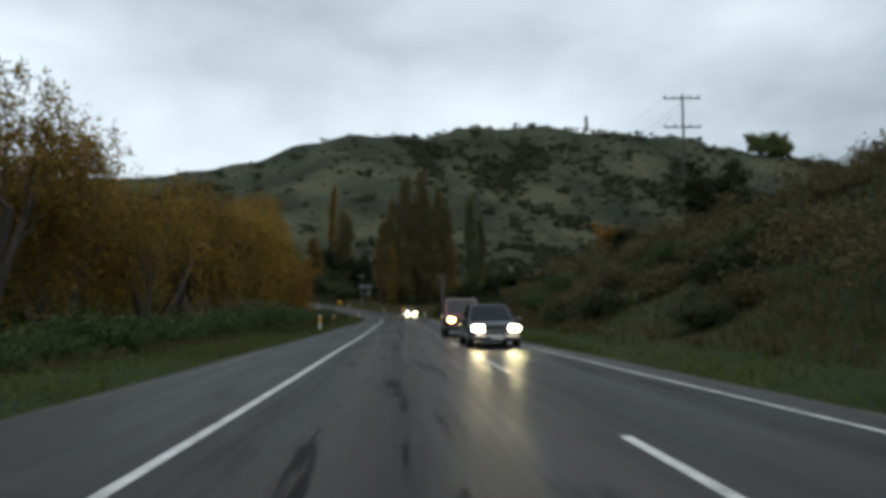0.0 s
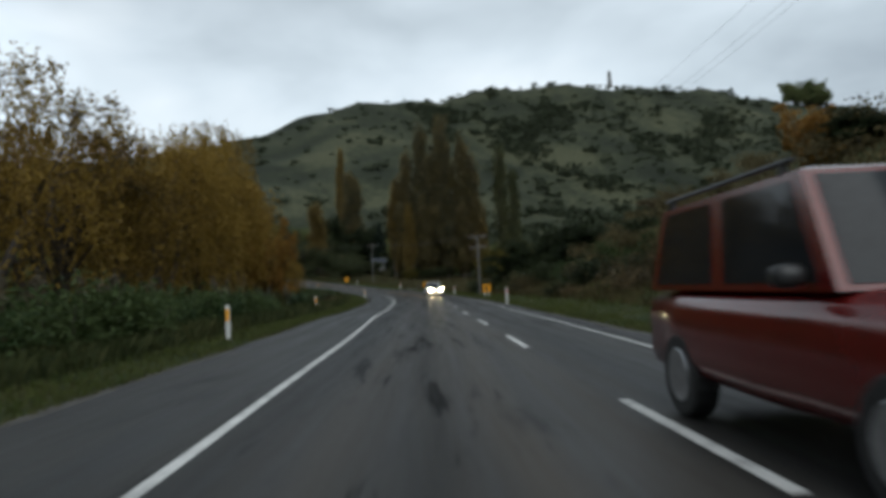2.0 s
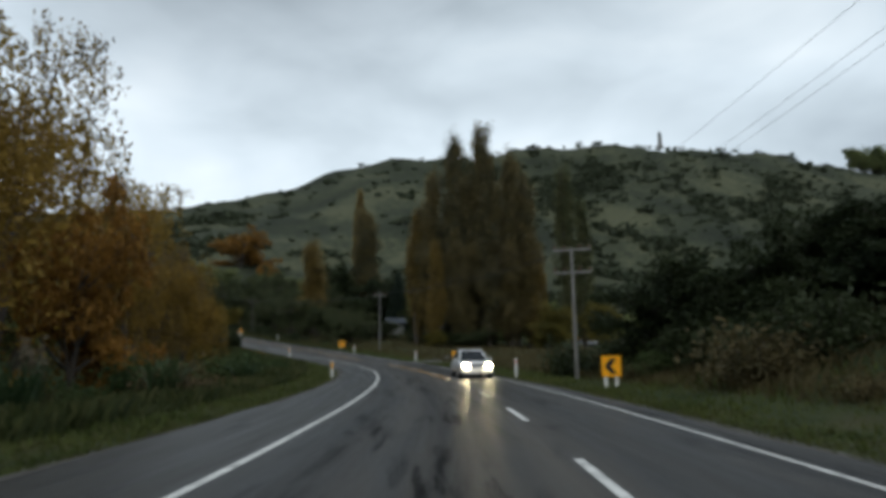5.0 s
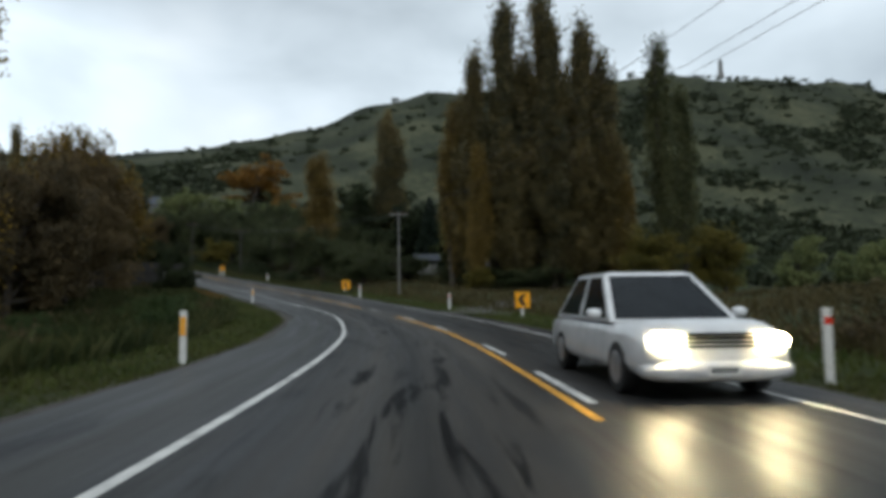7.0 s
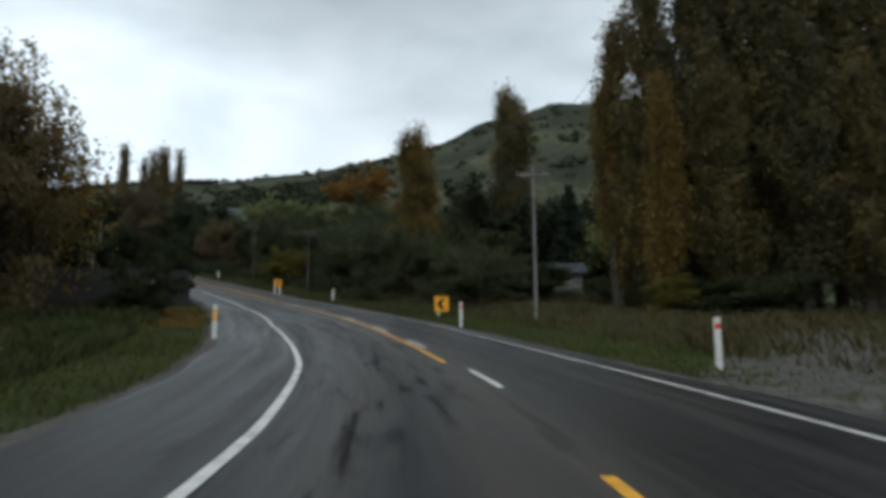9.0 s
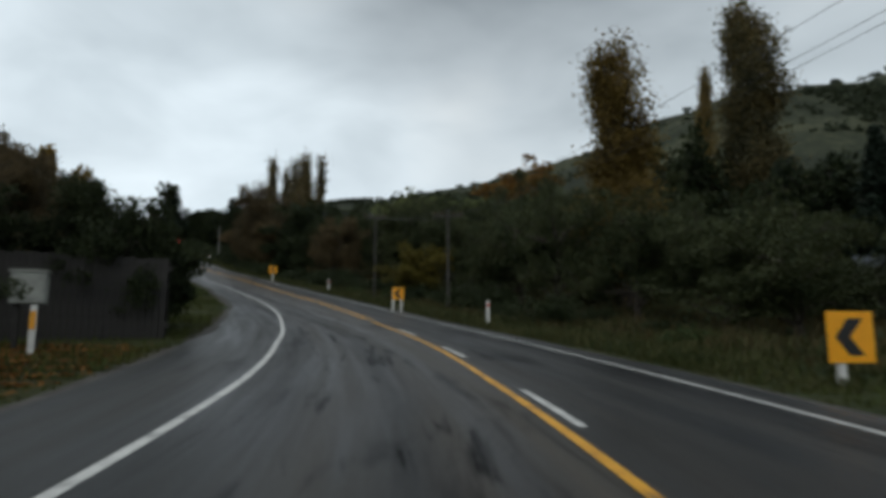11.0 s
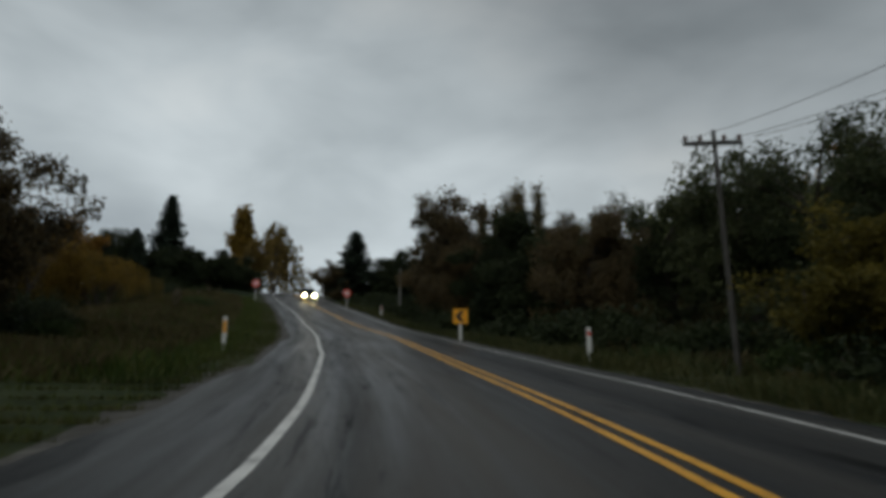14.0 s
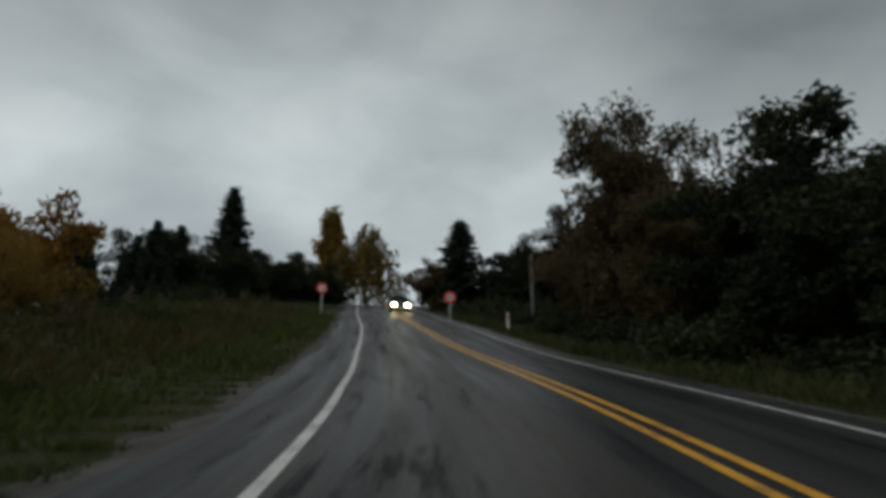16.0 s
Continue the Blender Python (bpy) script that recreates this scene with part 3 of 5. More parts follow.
gx, gy = spread(-2600, 2600, -125, 45, 1.6, 1.07), spread(-1500, 3000, -25, 235, 1.6, 1.055)
XX, YY = np.meshgrid(gx, gy)
ZZ = height(XX.ravel(), YY.ravel())
nx, ny = len(gx), len(gy)
k = np.arange(nx * ny).reshape(ny, nx)
ground_faces = np.stack([k[:-1, :-1], k[:-1, 1:], k[1:, 1:], k[1:, :-1]], -1).reshape(-1, 4)
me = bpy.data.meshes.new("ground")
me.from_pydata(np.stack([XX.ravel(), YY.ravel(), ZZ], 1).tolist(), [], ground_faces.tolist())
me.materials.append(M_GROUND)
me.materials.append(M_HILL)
# the darker grass covers the low ground, the paler one lies uphill
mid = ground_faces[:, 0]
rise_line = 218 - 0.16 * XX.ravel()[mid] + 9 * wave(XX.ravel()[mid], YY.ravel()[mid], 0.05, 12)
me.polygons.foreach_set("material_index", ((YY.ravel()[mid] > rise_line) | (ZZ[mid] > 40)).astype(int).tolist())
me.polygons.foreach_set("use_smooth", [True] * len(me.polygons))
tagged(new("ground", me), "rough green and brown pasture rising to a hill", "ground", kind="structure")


# hills far beyond; their mist and low cloud are painted into a glowing colour
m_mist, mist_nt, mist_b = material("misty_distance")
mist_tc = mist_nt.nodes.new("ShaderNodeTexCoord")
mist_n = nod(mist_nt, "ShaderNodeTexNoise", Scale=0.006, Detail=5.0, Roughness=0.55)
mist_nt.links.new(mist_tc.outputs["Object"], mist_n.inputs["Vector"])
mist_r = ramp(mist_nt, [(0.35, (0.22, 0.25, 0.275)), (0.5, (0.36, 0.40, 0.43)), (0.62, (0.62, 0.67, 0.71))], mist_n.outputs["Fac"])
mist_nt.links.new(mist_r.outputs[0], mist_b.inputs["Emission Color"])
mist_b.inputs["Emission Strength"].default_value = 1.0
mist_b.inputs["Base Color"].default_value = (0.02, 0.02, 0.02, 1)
mist_x = np.linspace(-1150, -150, 41)
mist_top = 70 + 245 * np.exp(-((mist_x + 560) / 230) ** 2) + 110 * np.exp(-((mist_x + 980) / 180) ** 2) + 12 * np.sin(mist_x * 0.031) + 7 * np.sin(mist_x * 0.083 + 1)
mist_v, mist_f = [], []
for i, (x, top) in enumerate(zip(mist_x, mist_top)):
    for u in np.linspace(0, 1, 9):
        mist_v.append((x, 1520 - 160 * (1 - u) ** 1.3, -20 + (top + 20) * u))
for i in range(40):
    for j in range(8):
        a = i * 9 + j
        mist_f.append((a, a + 9, a + 10, a + 1))
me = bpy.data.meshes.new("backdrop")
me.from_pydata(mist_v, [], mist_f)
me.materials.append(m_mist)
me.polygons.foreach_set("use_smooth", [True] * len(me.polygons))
tagged(new("backdrop", me), "far grey hills with low cloud painted into their glow", "distant hills", kind="structure")


def ribbon(name, stations, left_of, right_of, up, mat, cross=2, drop=(0, 0)):
    """A strip along the road between two offsets, each a number table or a function of the length; drop lowers its two edges."""
    s = np.asarray(stations)
    a = left_of(s) if callable(left_of) else offset(left_of, s)
    b = right_of(s) if callable(right_of) else offset(right_of, s)
    rows, uv = [], []
    for j in range(cross):
        u = j / (cross - 1)
        d = a + (b - a) * u
        rows.append(on_road(s, d, up + drop[0] * (1 - u) + drop[1] * u))
        uv.append(np.stack([d, s], 1))
    v = np.stack(rows, 1).reshape(-1, 3)
    n = len(s)
    q = np.arange(n * cross).reshape(n, cross)
    f = np.stack([q[:-1, :-1], q[:-1, 1:], q[1:, 1:], q[1:, :-1]], -1).reshape(-1, 4)
    me = bpy.data.meshes.new(name)
    me.from_pydata(v.tolist(), [], f.tolist())
    lay = me.uv_layers.new(name="UVMap")
    flat = np.stack(uv, 1).reshape(-1, 2)[f.ravel()]
    lay.data.foreach_set("uv", flat.ravel().astype("f"))
    me.materials.append(mat)
    me.polygons.foreach_set("use_smooth", [True] * len(me.polygons))
    return new(name, me)


ALONG = np.arange(STEP[0] + 1, STEP[-1] - 1, 1.0)
tagged(ribbon("road", ALONG, lambda s: offset(NEAR, s) + offset(SHOULDER, s) + 0.12 * np.sin(s * 0.7) * np.sin(s * 0.23), lambda s: offset(FAR, s) + 0.65 + 0.1 * np.sin(s * 0.9), 0.0, M_ASPHALT, 8), "wet dark grey chip-seal road with tar patches", "road", kind="structure")
tagged(ribbon("verge", ALONG, lambda s: offset(NEAR, s) + offset(SHOULDER, s) - 1.6, lambda s: offset(NEAR, s) + offset(SHOULDER, s) + 0.2, -0.012, M_GRAVEL, 4, (-0.22, 0.0)), "gravel strip between the road and the grass", "verge", kind="structure")
tagged(ribbon("verge", ALONG, lambda s: offset(FAR, s) + 0.6, lambda s: offset(FAR, s) + 2.4, -0.012, M_GRAVEL, 4, (0.0, -0.22)), "gravel strip between the road and the bank", "verge", kind="structure")


def marking(stations, table, shift, width, mat, label):
    return tagged(ribbon("road_marking", stations, lambda s: offset(table, s) + shift - width / 2, lambda s: offset(table, s) + shift + width / 2, 0.006, mat), label, "road marking", kind="structure")


marking(ALONG, NEAR, 0, 0.12, M_WHITE, "worn white edge line painted on the road")
marking(ALONG, FAR, 0, 0.085, M_WHITE, "thin worn white edge line painted on the road")
for s0, s1 in ((104, 131), (139, 178)):
    marking(ALONG[(ALONG > s0) & (ALONG < s1)], MIDDLE, -0.1, 0.11, M_YELLOW, "yellow no-passing line painted on the road")
for shift in (-0.13, 0.13):
    marking(ALONG[ALONG >= 178], MIDDLE, shift, 0.11, M_YELLOW, "double yellow no-passing line painted on the road")
for s0 in (-16.6, -6.6, 3.4, 13.4, 23.4, 33.4, 42.4, 50.0, 57.6, 67.5, 76.0, 84.0, 91.2, 99.2, 106.0):
    marking(np.linspace(s0, s0 + 3.1, 5), MIDDLE, 0.0 if s0 < 100 else 0.12, 0.12, M_WHITE, "white centre dash painted on the road")
for s0 in (112.0, 120.5, 127.7, 136.0, 144.0, 150.5, 157.4, 164.6, 171.0):
    marking(np.linspace(s0, s0 + 2.6, 5), MIDDLE, 0.13, 0.10, M_WHITE, "white dash beside the yellow line on the road")

# ---- plants ----
def limb(mesh, start, direction, length, r0, r1, bend=0.3, seg=5, sides=5, rise=0.0):
    """A tapered, crooked limb; returns its points."""
    p, d = np.array(start, float), np.array(direction, float)
    pts = [p.copy()]
    for _ in range(seg):
        d = d + RNG.normal(size=3) * bend * 0.35
        d[2] += rise
        d /= np.linalg.norm(d)
        p = p + d * length / seg
        pts.append(p.copy())
    mesh.tube(pts, np.linspace(r0, r1, seg + 1), sides)
    return np.array(pts)


def along(pts, n, jitter):
    """n spots scattered about a line of points."""
    u = RNG.uniform(0.15, 1, n) * (len(pts) - 1)
    i = np.minimum(u.astype(int), len(pts) - 2)
    w = (u - i)[:, None]
    return pts[i] * (1 - w) + pts[i + 1] * w + RNG.normal(size=(n, 3)) * jitter


def settle_height(h, *meshes):
    """Scales the meshes upright so that their highest point lies at h."""
    top = max(float(v[:, 2].max()) for m in meshes for v in m.v)
    for m in meshes:
        for v in m.v:
            v[:, 2] *= h / top


def poplar(h, width, n_leaves, leaf, label, bare_top=0.0, size=0.125, flare=1.0):
    """Lombardy poplar: upright limbs close about one stem, in several spires."""
    root = empty("poplar_tree")
    tr, cr = Mesh(), Mesh()
    stem = limb(tr, (0, 0, 0), (0, 0, 1), h * 0.9, 0.42, 0.05, 0.06, 9, 7)
    limbs = []
    for i in range(46):
        z = h * (0.025 + 0.74 * (i / 46) ** 1.1)
        a = RNG.uniform(0, 6.28)
        p = np.array([np.interp(z, stem[:, 2], stem[:, k]) for k in range(3)])
        out = (0.26 + RNG.uniform(0, 0.16)) * flare
        L = h * RNG.uniform(0.2, 0.32) * (1 - 0.45 * i / 46)
        pts = limb(tr, p, (math.cos(a) * out, math.sin(a) * out, 1), L, 0.09, 0.012, 0.16, 5, 4, 0.07)
        lim = width * 1.1 * np.clip((1.0 - pts[:, 2] / h) / 0.64, 0.10, 1.0)
        r = np.hypot(pts[:, 0], pts[:, 1])
        pts[:, :2] *= np.where(r > lim, lim / np.maximum(r, 0.01), 1)[:, None]
        limbs.append((z, pts))
    per = n_leaves // len(limbs)
    for z, pts in limbs:
        n = int(per * (1 - bare_top * smooth01((z / h - 0.35) / 0.3)))
        leaves(cr, along(pts, n, (0.34, 0.34, 0.5)), size, 1.35, 0.35)
    n = int(n_leaves * 0.14 * (1 - bare_top))
    leaves(cr, along(stem[2:], n, (0.5, 0.5, 0.5)), size, 1.3, 0.35)
    settle_height(h, tr, cr)
    part("trunk", tr, M_BARK, root)
    part("crown", cr, leaf, root)
    return tagged(root, label, "poplar tree")


def willow(h, spread_r, n_strands, per, leaf, label, thin=False, size_l=0.105):
    """Weeping willow: forked stems, arching limbs, leaves in strands that hang from a lumpy dome."""
    root = empty("willow_tree")
    tr, cr = Mesh(), Mesh()
    lumps = [(RNG.uniform(0, 6.28), spread_r * math.sqrt(RNG.uniform(0.02, 0.85)), RNG.uniform(2.0, 3.5), RNG.uniform(0.66, 1.0)) for _ in range(15)]
    stems = []
    for j in range(3):
        a = 2.1 * j + RNG.uniform(-0.4, 0.4)
        stems.append(limb(tr, (0.3 * math.cos(a), 0.3 * math.sin(a), -0.3), (0.25 * math.cos(a), 0.25 * math.sin(a), 1), h * RNG.uniform(0.45, 0.58), 0.36, 0.17, 0.2, 6, 7))
    for a, r0, size, up in lumps:
        top = np.array([r0 * math.cos(a), r0 * math.sin(a), h * up * (1 - 0.36 * (r0 / spread_r) ** 2)])
        st = min(stems, key=lambda q: np.linalg.norm(q[-1] - top))
        q = st[RNG.integers(3, 7)]
        u = np.linspace(0, 1, 7)[:, None]
        mid = (q + top) / 2 + (0, 0, 1.4)
        pts = q * (1 - u) ** 2 + mid * 2 * u * (1 - u) + top * u ** 2 + RNG.normal(size=(7, 3)) * 0.12 * np.sin(u * 3.14)
        tr.tube(pts, np.linspace(0.15, 0.03, 7), 5)
        for _ in range(5):
            v = RNG.normal(size=3) * (1, 1, 0.4) + (0, 0, 0.55)
            limb(tr, pts[RNG.integers(3, 7)], v / np.linalg.norm(v), RNG.uniform(0.9, 2.0), 0.045, 0.01, 0.3, 4, 4)
        low = r0 > spread_r * 0.55 and not thin
        for _ in range(n_strands // len(lumps)):
            g = RNG.normal(size=3)
            g /= np.linalg.norm(g)
            p = top + g * (size, size, size * 0.55) * RNG.uniform(0.55, 1.0) * (1, 1, 1 if g[2] > 0 else 0.3)
            L = min(p[2] - 0.5, (RNG.uniform(3.5, 9.0) if low and RNG.uniform() < 0.5 else RNG.uniform(1.0, 5.2)) * (0.55 if thin else 1.0) * (0.6 + 0.7 * r0 / spread_r))
            if L < 0.4:
                continue
            u = RNG.uniform(0, 1, per)[:, None]
            out = p[:2] / (np.linalg.norm(p[:2]) + 0.5)
            c = np.concatenate([p[:2] + out * 0.45 * np.sqrt(u) + RNG.normal(size=(per, 2)) * 0.15, p[2] - L * u], 1)
            leaves(cr, c, size_l, 1.4, 0.6)
    settle_height(h, tr, cr)
    part("trunk", tr, M_BARK, root)
    part("crown", cr, leaf, root)
    return tagged(root, label, "willow tree")


def broadleaf(h, r, n_leaves, leaf, label, low=0.15, name="tree", size=0.2):
    """Rounded tree of many uneven clumps at the ends of real limbs."""
    root = empty(name)
    tr, cr = Mesh(), Mesh()
    stem = limb(tr, (0, 0, -0.3), (RNG.normal() * 0.06, RNG.normal() * 0.06, 1), h * 0.55, 0.05 * h * 0.5, 0.05 * h * 0.25, 0.2, 5, 7)
    spots = []
    for i in range(26):
        a = RNG.uniform(0, 6.28)
        q = stem[RNG.integers(1, 6)]
        el = RNG.uniform(-0.1, 1.4)
        L = r * RNG.uniform(0.6, 1.05)
        pts = limb(tr, q, (math.cos(a), math.sin(a), el), L, 0.02 * h * 0.6, 0.015, 0.35, 5, 5, 0.04)
        spots.append(pts[2:])
        for _ in range(2):
            k = pts[RNG.integers(2, 6)]
            v = RNG.normal(size=3) + (math.cos(a), math.sin(a), 0.5)
            spots.append(limb(tr, k, v / np.linalg.norm(v), r * 0.4, 0.04, 0.01, 0.3, 3, 4))
    per = n_leaves // (len(spots) * 3)
    for s in spots:
        for _ in range(3):
            c = along(s, 1, 0.3)[0]
            c[2] = min(max(c[2], h * low), h * 0.97)
            g = np.tanh(RNG.normal(size=(per, 3)) * 0.75) * np.array([0.85, 0.85, 0.55]) * h / 10 * RNG.uniform(0.6, 1.2)
            leaves(cr, c + g, size, 1.15)
    settle_height(h, tr, cr)
    part("trunk", tr, M_BARK, root)
    part("crown", cr, leaf, root)
    return tagged(root, label, "tree")


def conifer(h, r, n_leaves, label):
    """Fir: whorls of drooping boughs, shorter towards a pointed top."""
    root = empty("conifer_tree")
    tr, cr = Mesh(), Mesh()
    limb(tr, (0, 0, -0.2), (0, 0, 1), h, 0.02 * h, 0.02, 0.03, 6, 6)
    boughs = []
    for i in range(34):
        z = h * (0.08 + 0.9 * (i / 34))
        L = r * (1 - (z / h)) ** 0.85 + 0.15
        for k in range(5):
            a = k * 1.257 + i * 0.6 + RNG.normal() * 0.2
            pts = limb(tr, (0, 0, z), (math.cos(a), math.sin(a), 0.15), L * RNG.uniform(0.7, 1.15), 0.05, 0.01, 0.1, 3, 3, -0.10)
            boughs.append((pts, L))
    tot = sum(L for _, L in boughs)
    for pts, L in boughs:
        leaves(cr, along(pts, max(3, int(n_leaves * L / tot)), (0.16, 0.16, 0.14)), 0.17, 1.5)
    part("trunk", tr, M_BARK, root)
    part("crown", cr, L_FIR, root)
    return tagged(root, label, "conifer")


def shrub(h, r, n_leaves, leaf, label, name="shrub", size=0.13):
    root = empty(name)
    tr, cr = Mesh(), Mesh()
    for i in range(14):
        a, el = RNG.uniform(0, 6.28), RNG.uniform(0.5, 2.2)
        pts = limb(tr, (0.1 * math.cos(a), 0.1 * math.sin(a), -0.1), (math.cos(a) * r / h, math.sin(a) * r / h, el * 0.7), h * RNG.uniform(0.7, 1.05), 0.04, 0.01, 0.3, 4, 4)
        for _ in range(5):
            c = along(pts, 1, 0.12)[0]
            leaves(cr, c + RNG.normal(size=(n_leaves // 70, 3)) * np.array([0.28 * r, 0.28 * r, 0.17 * h]), size, 1.2)
    for v in cr.v:
        v[:, 2] = np.maximum(v[:, 2], 0.0)
    part("stem", tr, M_BARK, root)
    part("foliage", cr, leaf, root)
    return tagged(root, label, "shrub")


def blade(mesh, base, a, lean, L, w, bend):
    """One strap leaf, two quads long."""
    d = np.array([math.cos(a), math.sin(a), 0])
    s = np.array([-math.sin(a), math.cos(a), 0]) * w
    p0 = np.array(base)
    p1 = p0 + d * lean * L * 0.4 + np.array([0, 0, L * 0.62])
    p2 = p1 + d * (lean + bend) * L * 0.45 + np.array([0, 0, L * (0.38 - bend * 0.45)])
    mesh.add([p0 - s, p0 + s, p1 + s * 0.8, p1 - s * 0.8, p2], [(0, 1, 2, 3), (3, 2, 4)])


def flax_bush(label):
    root = empty("flax_bush")
    m = Mesh()
    for _ in range(150):
        a = RNG.uniform(0, 6.28)
        blade(m, (RNG.normal() * 0.22, RNG.normal() * 0.22, 0), a, RNG.uniform(0.1, 0.9), RNG.uniform(1.0, 2.0), 0.04, RNG.uniform(0, 0.5))
    part("leaves", m, L_FLAX, root)
    return tagged(root, label, "flax")


def pampas(label):
    root = empty("pampas_grass")
    m, p = Mesh(), Mesh()
    for _ in range(170):
        blade(m, (RNG.normal() * 0.25, RNG.normal() * 0.25, 0), RNG.uniform(0, 6.28), RNG.uniform(0.1, 0.9), RNG.uniform(0.9, 1.7), 0.02, RNG.uniform(0.2, 0.8))
    for _ in range(9):
        a = RNG.uniform(0, 6.28)
        st = limb(m, (0, 0, 0), (0.2 * math.cos(a), 0.2 * math.sin(a), 1), RNG.uniform(1.9, 2.6), 0.012, 0.008, 0.08, 4, 3)
        leaves(p, along(st[3:], 40, (0.06, 0.06, 0.12)), 0.07, 1.6, 0.5)
    part("leaves", m, L_DRY, root)
    part("plumes", p, L_PLUME, root, "cream feathery plumes")
    return tagged(root, label, "pampas grass")


def place(x, y, scale=1.0, tall=1.0, sink=0.08):
    """The pose of a plant that stands on the ground at x, y."""
    return Matrix.LocRotScale((x, y, ground_z(x, y) - sink), Euler((0, 0, RNG.uniform(0, 6.28))), (scale, scale, scale * tall))


def grow(kinds, spots, group):
    """Plants of some kinds at (x, y, scale, tallness): the first of each kind is the built one, the others are copies."""
    for i, (x, y, sc, tall) in enumerate(spots):
        k = kinds[i % len(kinds)]
        m = place(x, y, sc, tall)
        if not k.get("group"):
            k.matrix_basis = m
            tagged(k, group=group)
        else:
            s = k.scale
            tagged(copy_thing(k, m @ Matrix.Diagonal((1 / s.x, 1 / s.y, 1 / s.z, 1))), group=group)


def rise(h, spots):
    """Turns (x, y, scale, height of the top) into grow()'s spots, for a plant built h tall."""
    return [(x, y, sc, max(0.3, (top - ground_z(x, y)) / (h * sc))) for x, y, sc, top in spots]


# Lombardy poplars in the bend
pops = [poplar(31, 2.4, 24000, L_POPLAR, "tall Lombardy poplar turning brown and gold", 0.25),
        poplar(31, 2.7, 25000, L_POPLAR, "tall columnar poplar with fading autumn leaves", 0.3),
        poplar(27, 2.5, 14000, L_POPDARK, "dark green columnar poplar on the valley floor")]
grow(pops[:2], rise(31, [(-13.9, 173.0, 1.02, 31.5), (-11.2, 173.5, 1.05, 35.0), (-9.3, 172.0, 1.08, 37.2), (-6.8, 173.3, 1.1, 38.6), (-4.4, 171.6, 1.02, 34.6), (-2.4, 174.5, 1.05, 32.0), (-0.9, 172.4, 1.05, 34.2), (1.0, 173.0, 1.05, 29.5), (-8.0, 175.0, 1.15, 31.0), (-5.2, 170.2, 1.0, 22.0), (-9.0, 170.0, 0.95, 19.0), (-1.8, 170.5, 0.95, 18.0), (1.4, 171.5, 0.95, 20.0)]), "clump of poplars in the bend")
gold_pop = poplar(24, 2.4, 17000, L_GOLDPOP, "golden poplar at the edge of the clump", 0.1)
grow([gold_pop], rise(24, [(-16.2, 173.5, 0.95, 25.0), (-12.9, 170.6, 0.8, 19.0), (2.2, 170.4, 0.7, 15.0), (-43.0, 262.0, 1.05, 51.6)]), "golden poplars in the bend")
grow([pops[2]], rise(27, [(7.4, 174.0, 1.05, 32.0), (9.2, 175.5, 0.9, 27.0)]), "single dark poplars")
thin_pop = poplar(18, 3.0, 34000, L_GOLDPOP, "narrow poplar bare at the top, brown leaves below", 0.45, 0.085, 1.2)
wide_pop = poplar(22, 4.4, 46000, L_POPLAR, "broad poplar with dull brown autumn leaves", 0.3, 0.1, 1.5)
grow([thin_pop], rise(18, [(-35.7, 186.2, 1.45, 22.9)]), "half-bare poplars")
grow([wide_pop], rise(22, [(-29.9, 206.0, 1.35, 33.4)]), "broad poplars at the foot of the hill")
slim = poplar(16, 1.2, 3600, L_POPLAR, "slender half-bare poplar on the rise", 0.5, 0.15, 0.7)
grow([slim], rise(16, [(-165, 283, 1.7, 61.5), (-162.0, 281, 1.5, 60.0), (-171, 284, 1.2, 52), (-132.7, 258, 1.45, 47), (-130.4, 257, 1.45, 48.6), (-127.8, 256.6, 1.45, 48.9), (-124.8, 256.2, 1.45, 48.6), (-122.2, 256, 1.45, 47.8)]), "distant poplars on the rise")

# golden willows along the valley side
gold = [willow(18, 6.5, 1300, 18, L_GOLD, "large weeping willow in golden autumn leaf"), willow(18, 6.0, 1200, 18, L_GOLD, "spreading golden willow with dark limbs")]
grow(gold, rise(18, [(-29.5, 103, 0.95, 20.0), (-27, 93, 1.05, 18.0), (-26, 82, 1.0, 15.0), (-27, 71, 1.05, 14.6), (-26, 60, 1.0, 14.2), (-28, 49, 1.05, 15.4), (-26, 38, 1.0, 15.4), (-38, 108, 0.95, 15.5), (-37, 84, 1.1, 16.0), (-37, 62, 1.1, 16.0), (-28, 26, 1.0, 16), (-45, 148, 0.85, 16.6), (-90, 177.0, 0.42, 17.0), (-90, 181.0, 0.45, 16.0), (-26.5, 114.5, 0.55, 8.6)]), "willows beside the road")
bare = willow(16, 5, 520, 12, L_GOLD, "half-bare willow with thin golden leaves", True, 0.1)
grow([bare], rise(16, [(-33, 121, 0.95, 17.5)]), "half-bare willows")
crest_willow = willow(16, 5, 700, 10, L_GOLDPOP, "drooping willow at the crest of the road", False, 0.24)
grow([crest_willow], rise(16, [(-167, 229, 1.1, 44.5)]), "willows at the crest")
crest_pop = poplar(20, 3.8, 9000, L_GOLD, "golden poplar standing at the crest of the road", 0.1, 0.3)
grow([crest_pop], rise(20, [(-174.5, 226, 1.5, 50.0)]), "trees at the crest")

# evergreens, russet and orange trees
dark = [broadleaf(9, 4.0, 21000, L_DARK, "dense dark green tree beside the road", 0.04, size=0.13), broadleaf(9, 4.4, 22000, L_DARK, "broad dark evergreen tree with an uneven crown", 0.04, size=0.13)]
fardark = [broadleaf(9, 4.2, 3400, L_MID, "dark green tree at the foot of the hill", 0.04, size=0.26), broadleaf(10, 4.6, 3600, L_MID, "rounded dark tree on the lower slope", 0.04, size=0.26)]
brown = [broadleaf(10, 4.2, 30000, L_BROWN, "russet brown tree losing its leaves", 0.05, size=0.1)]
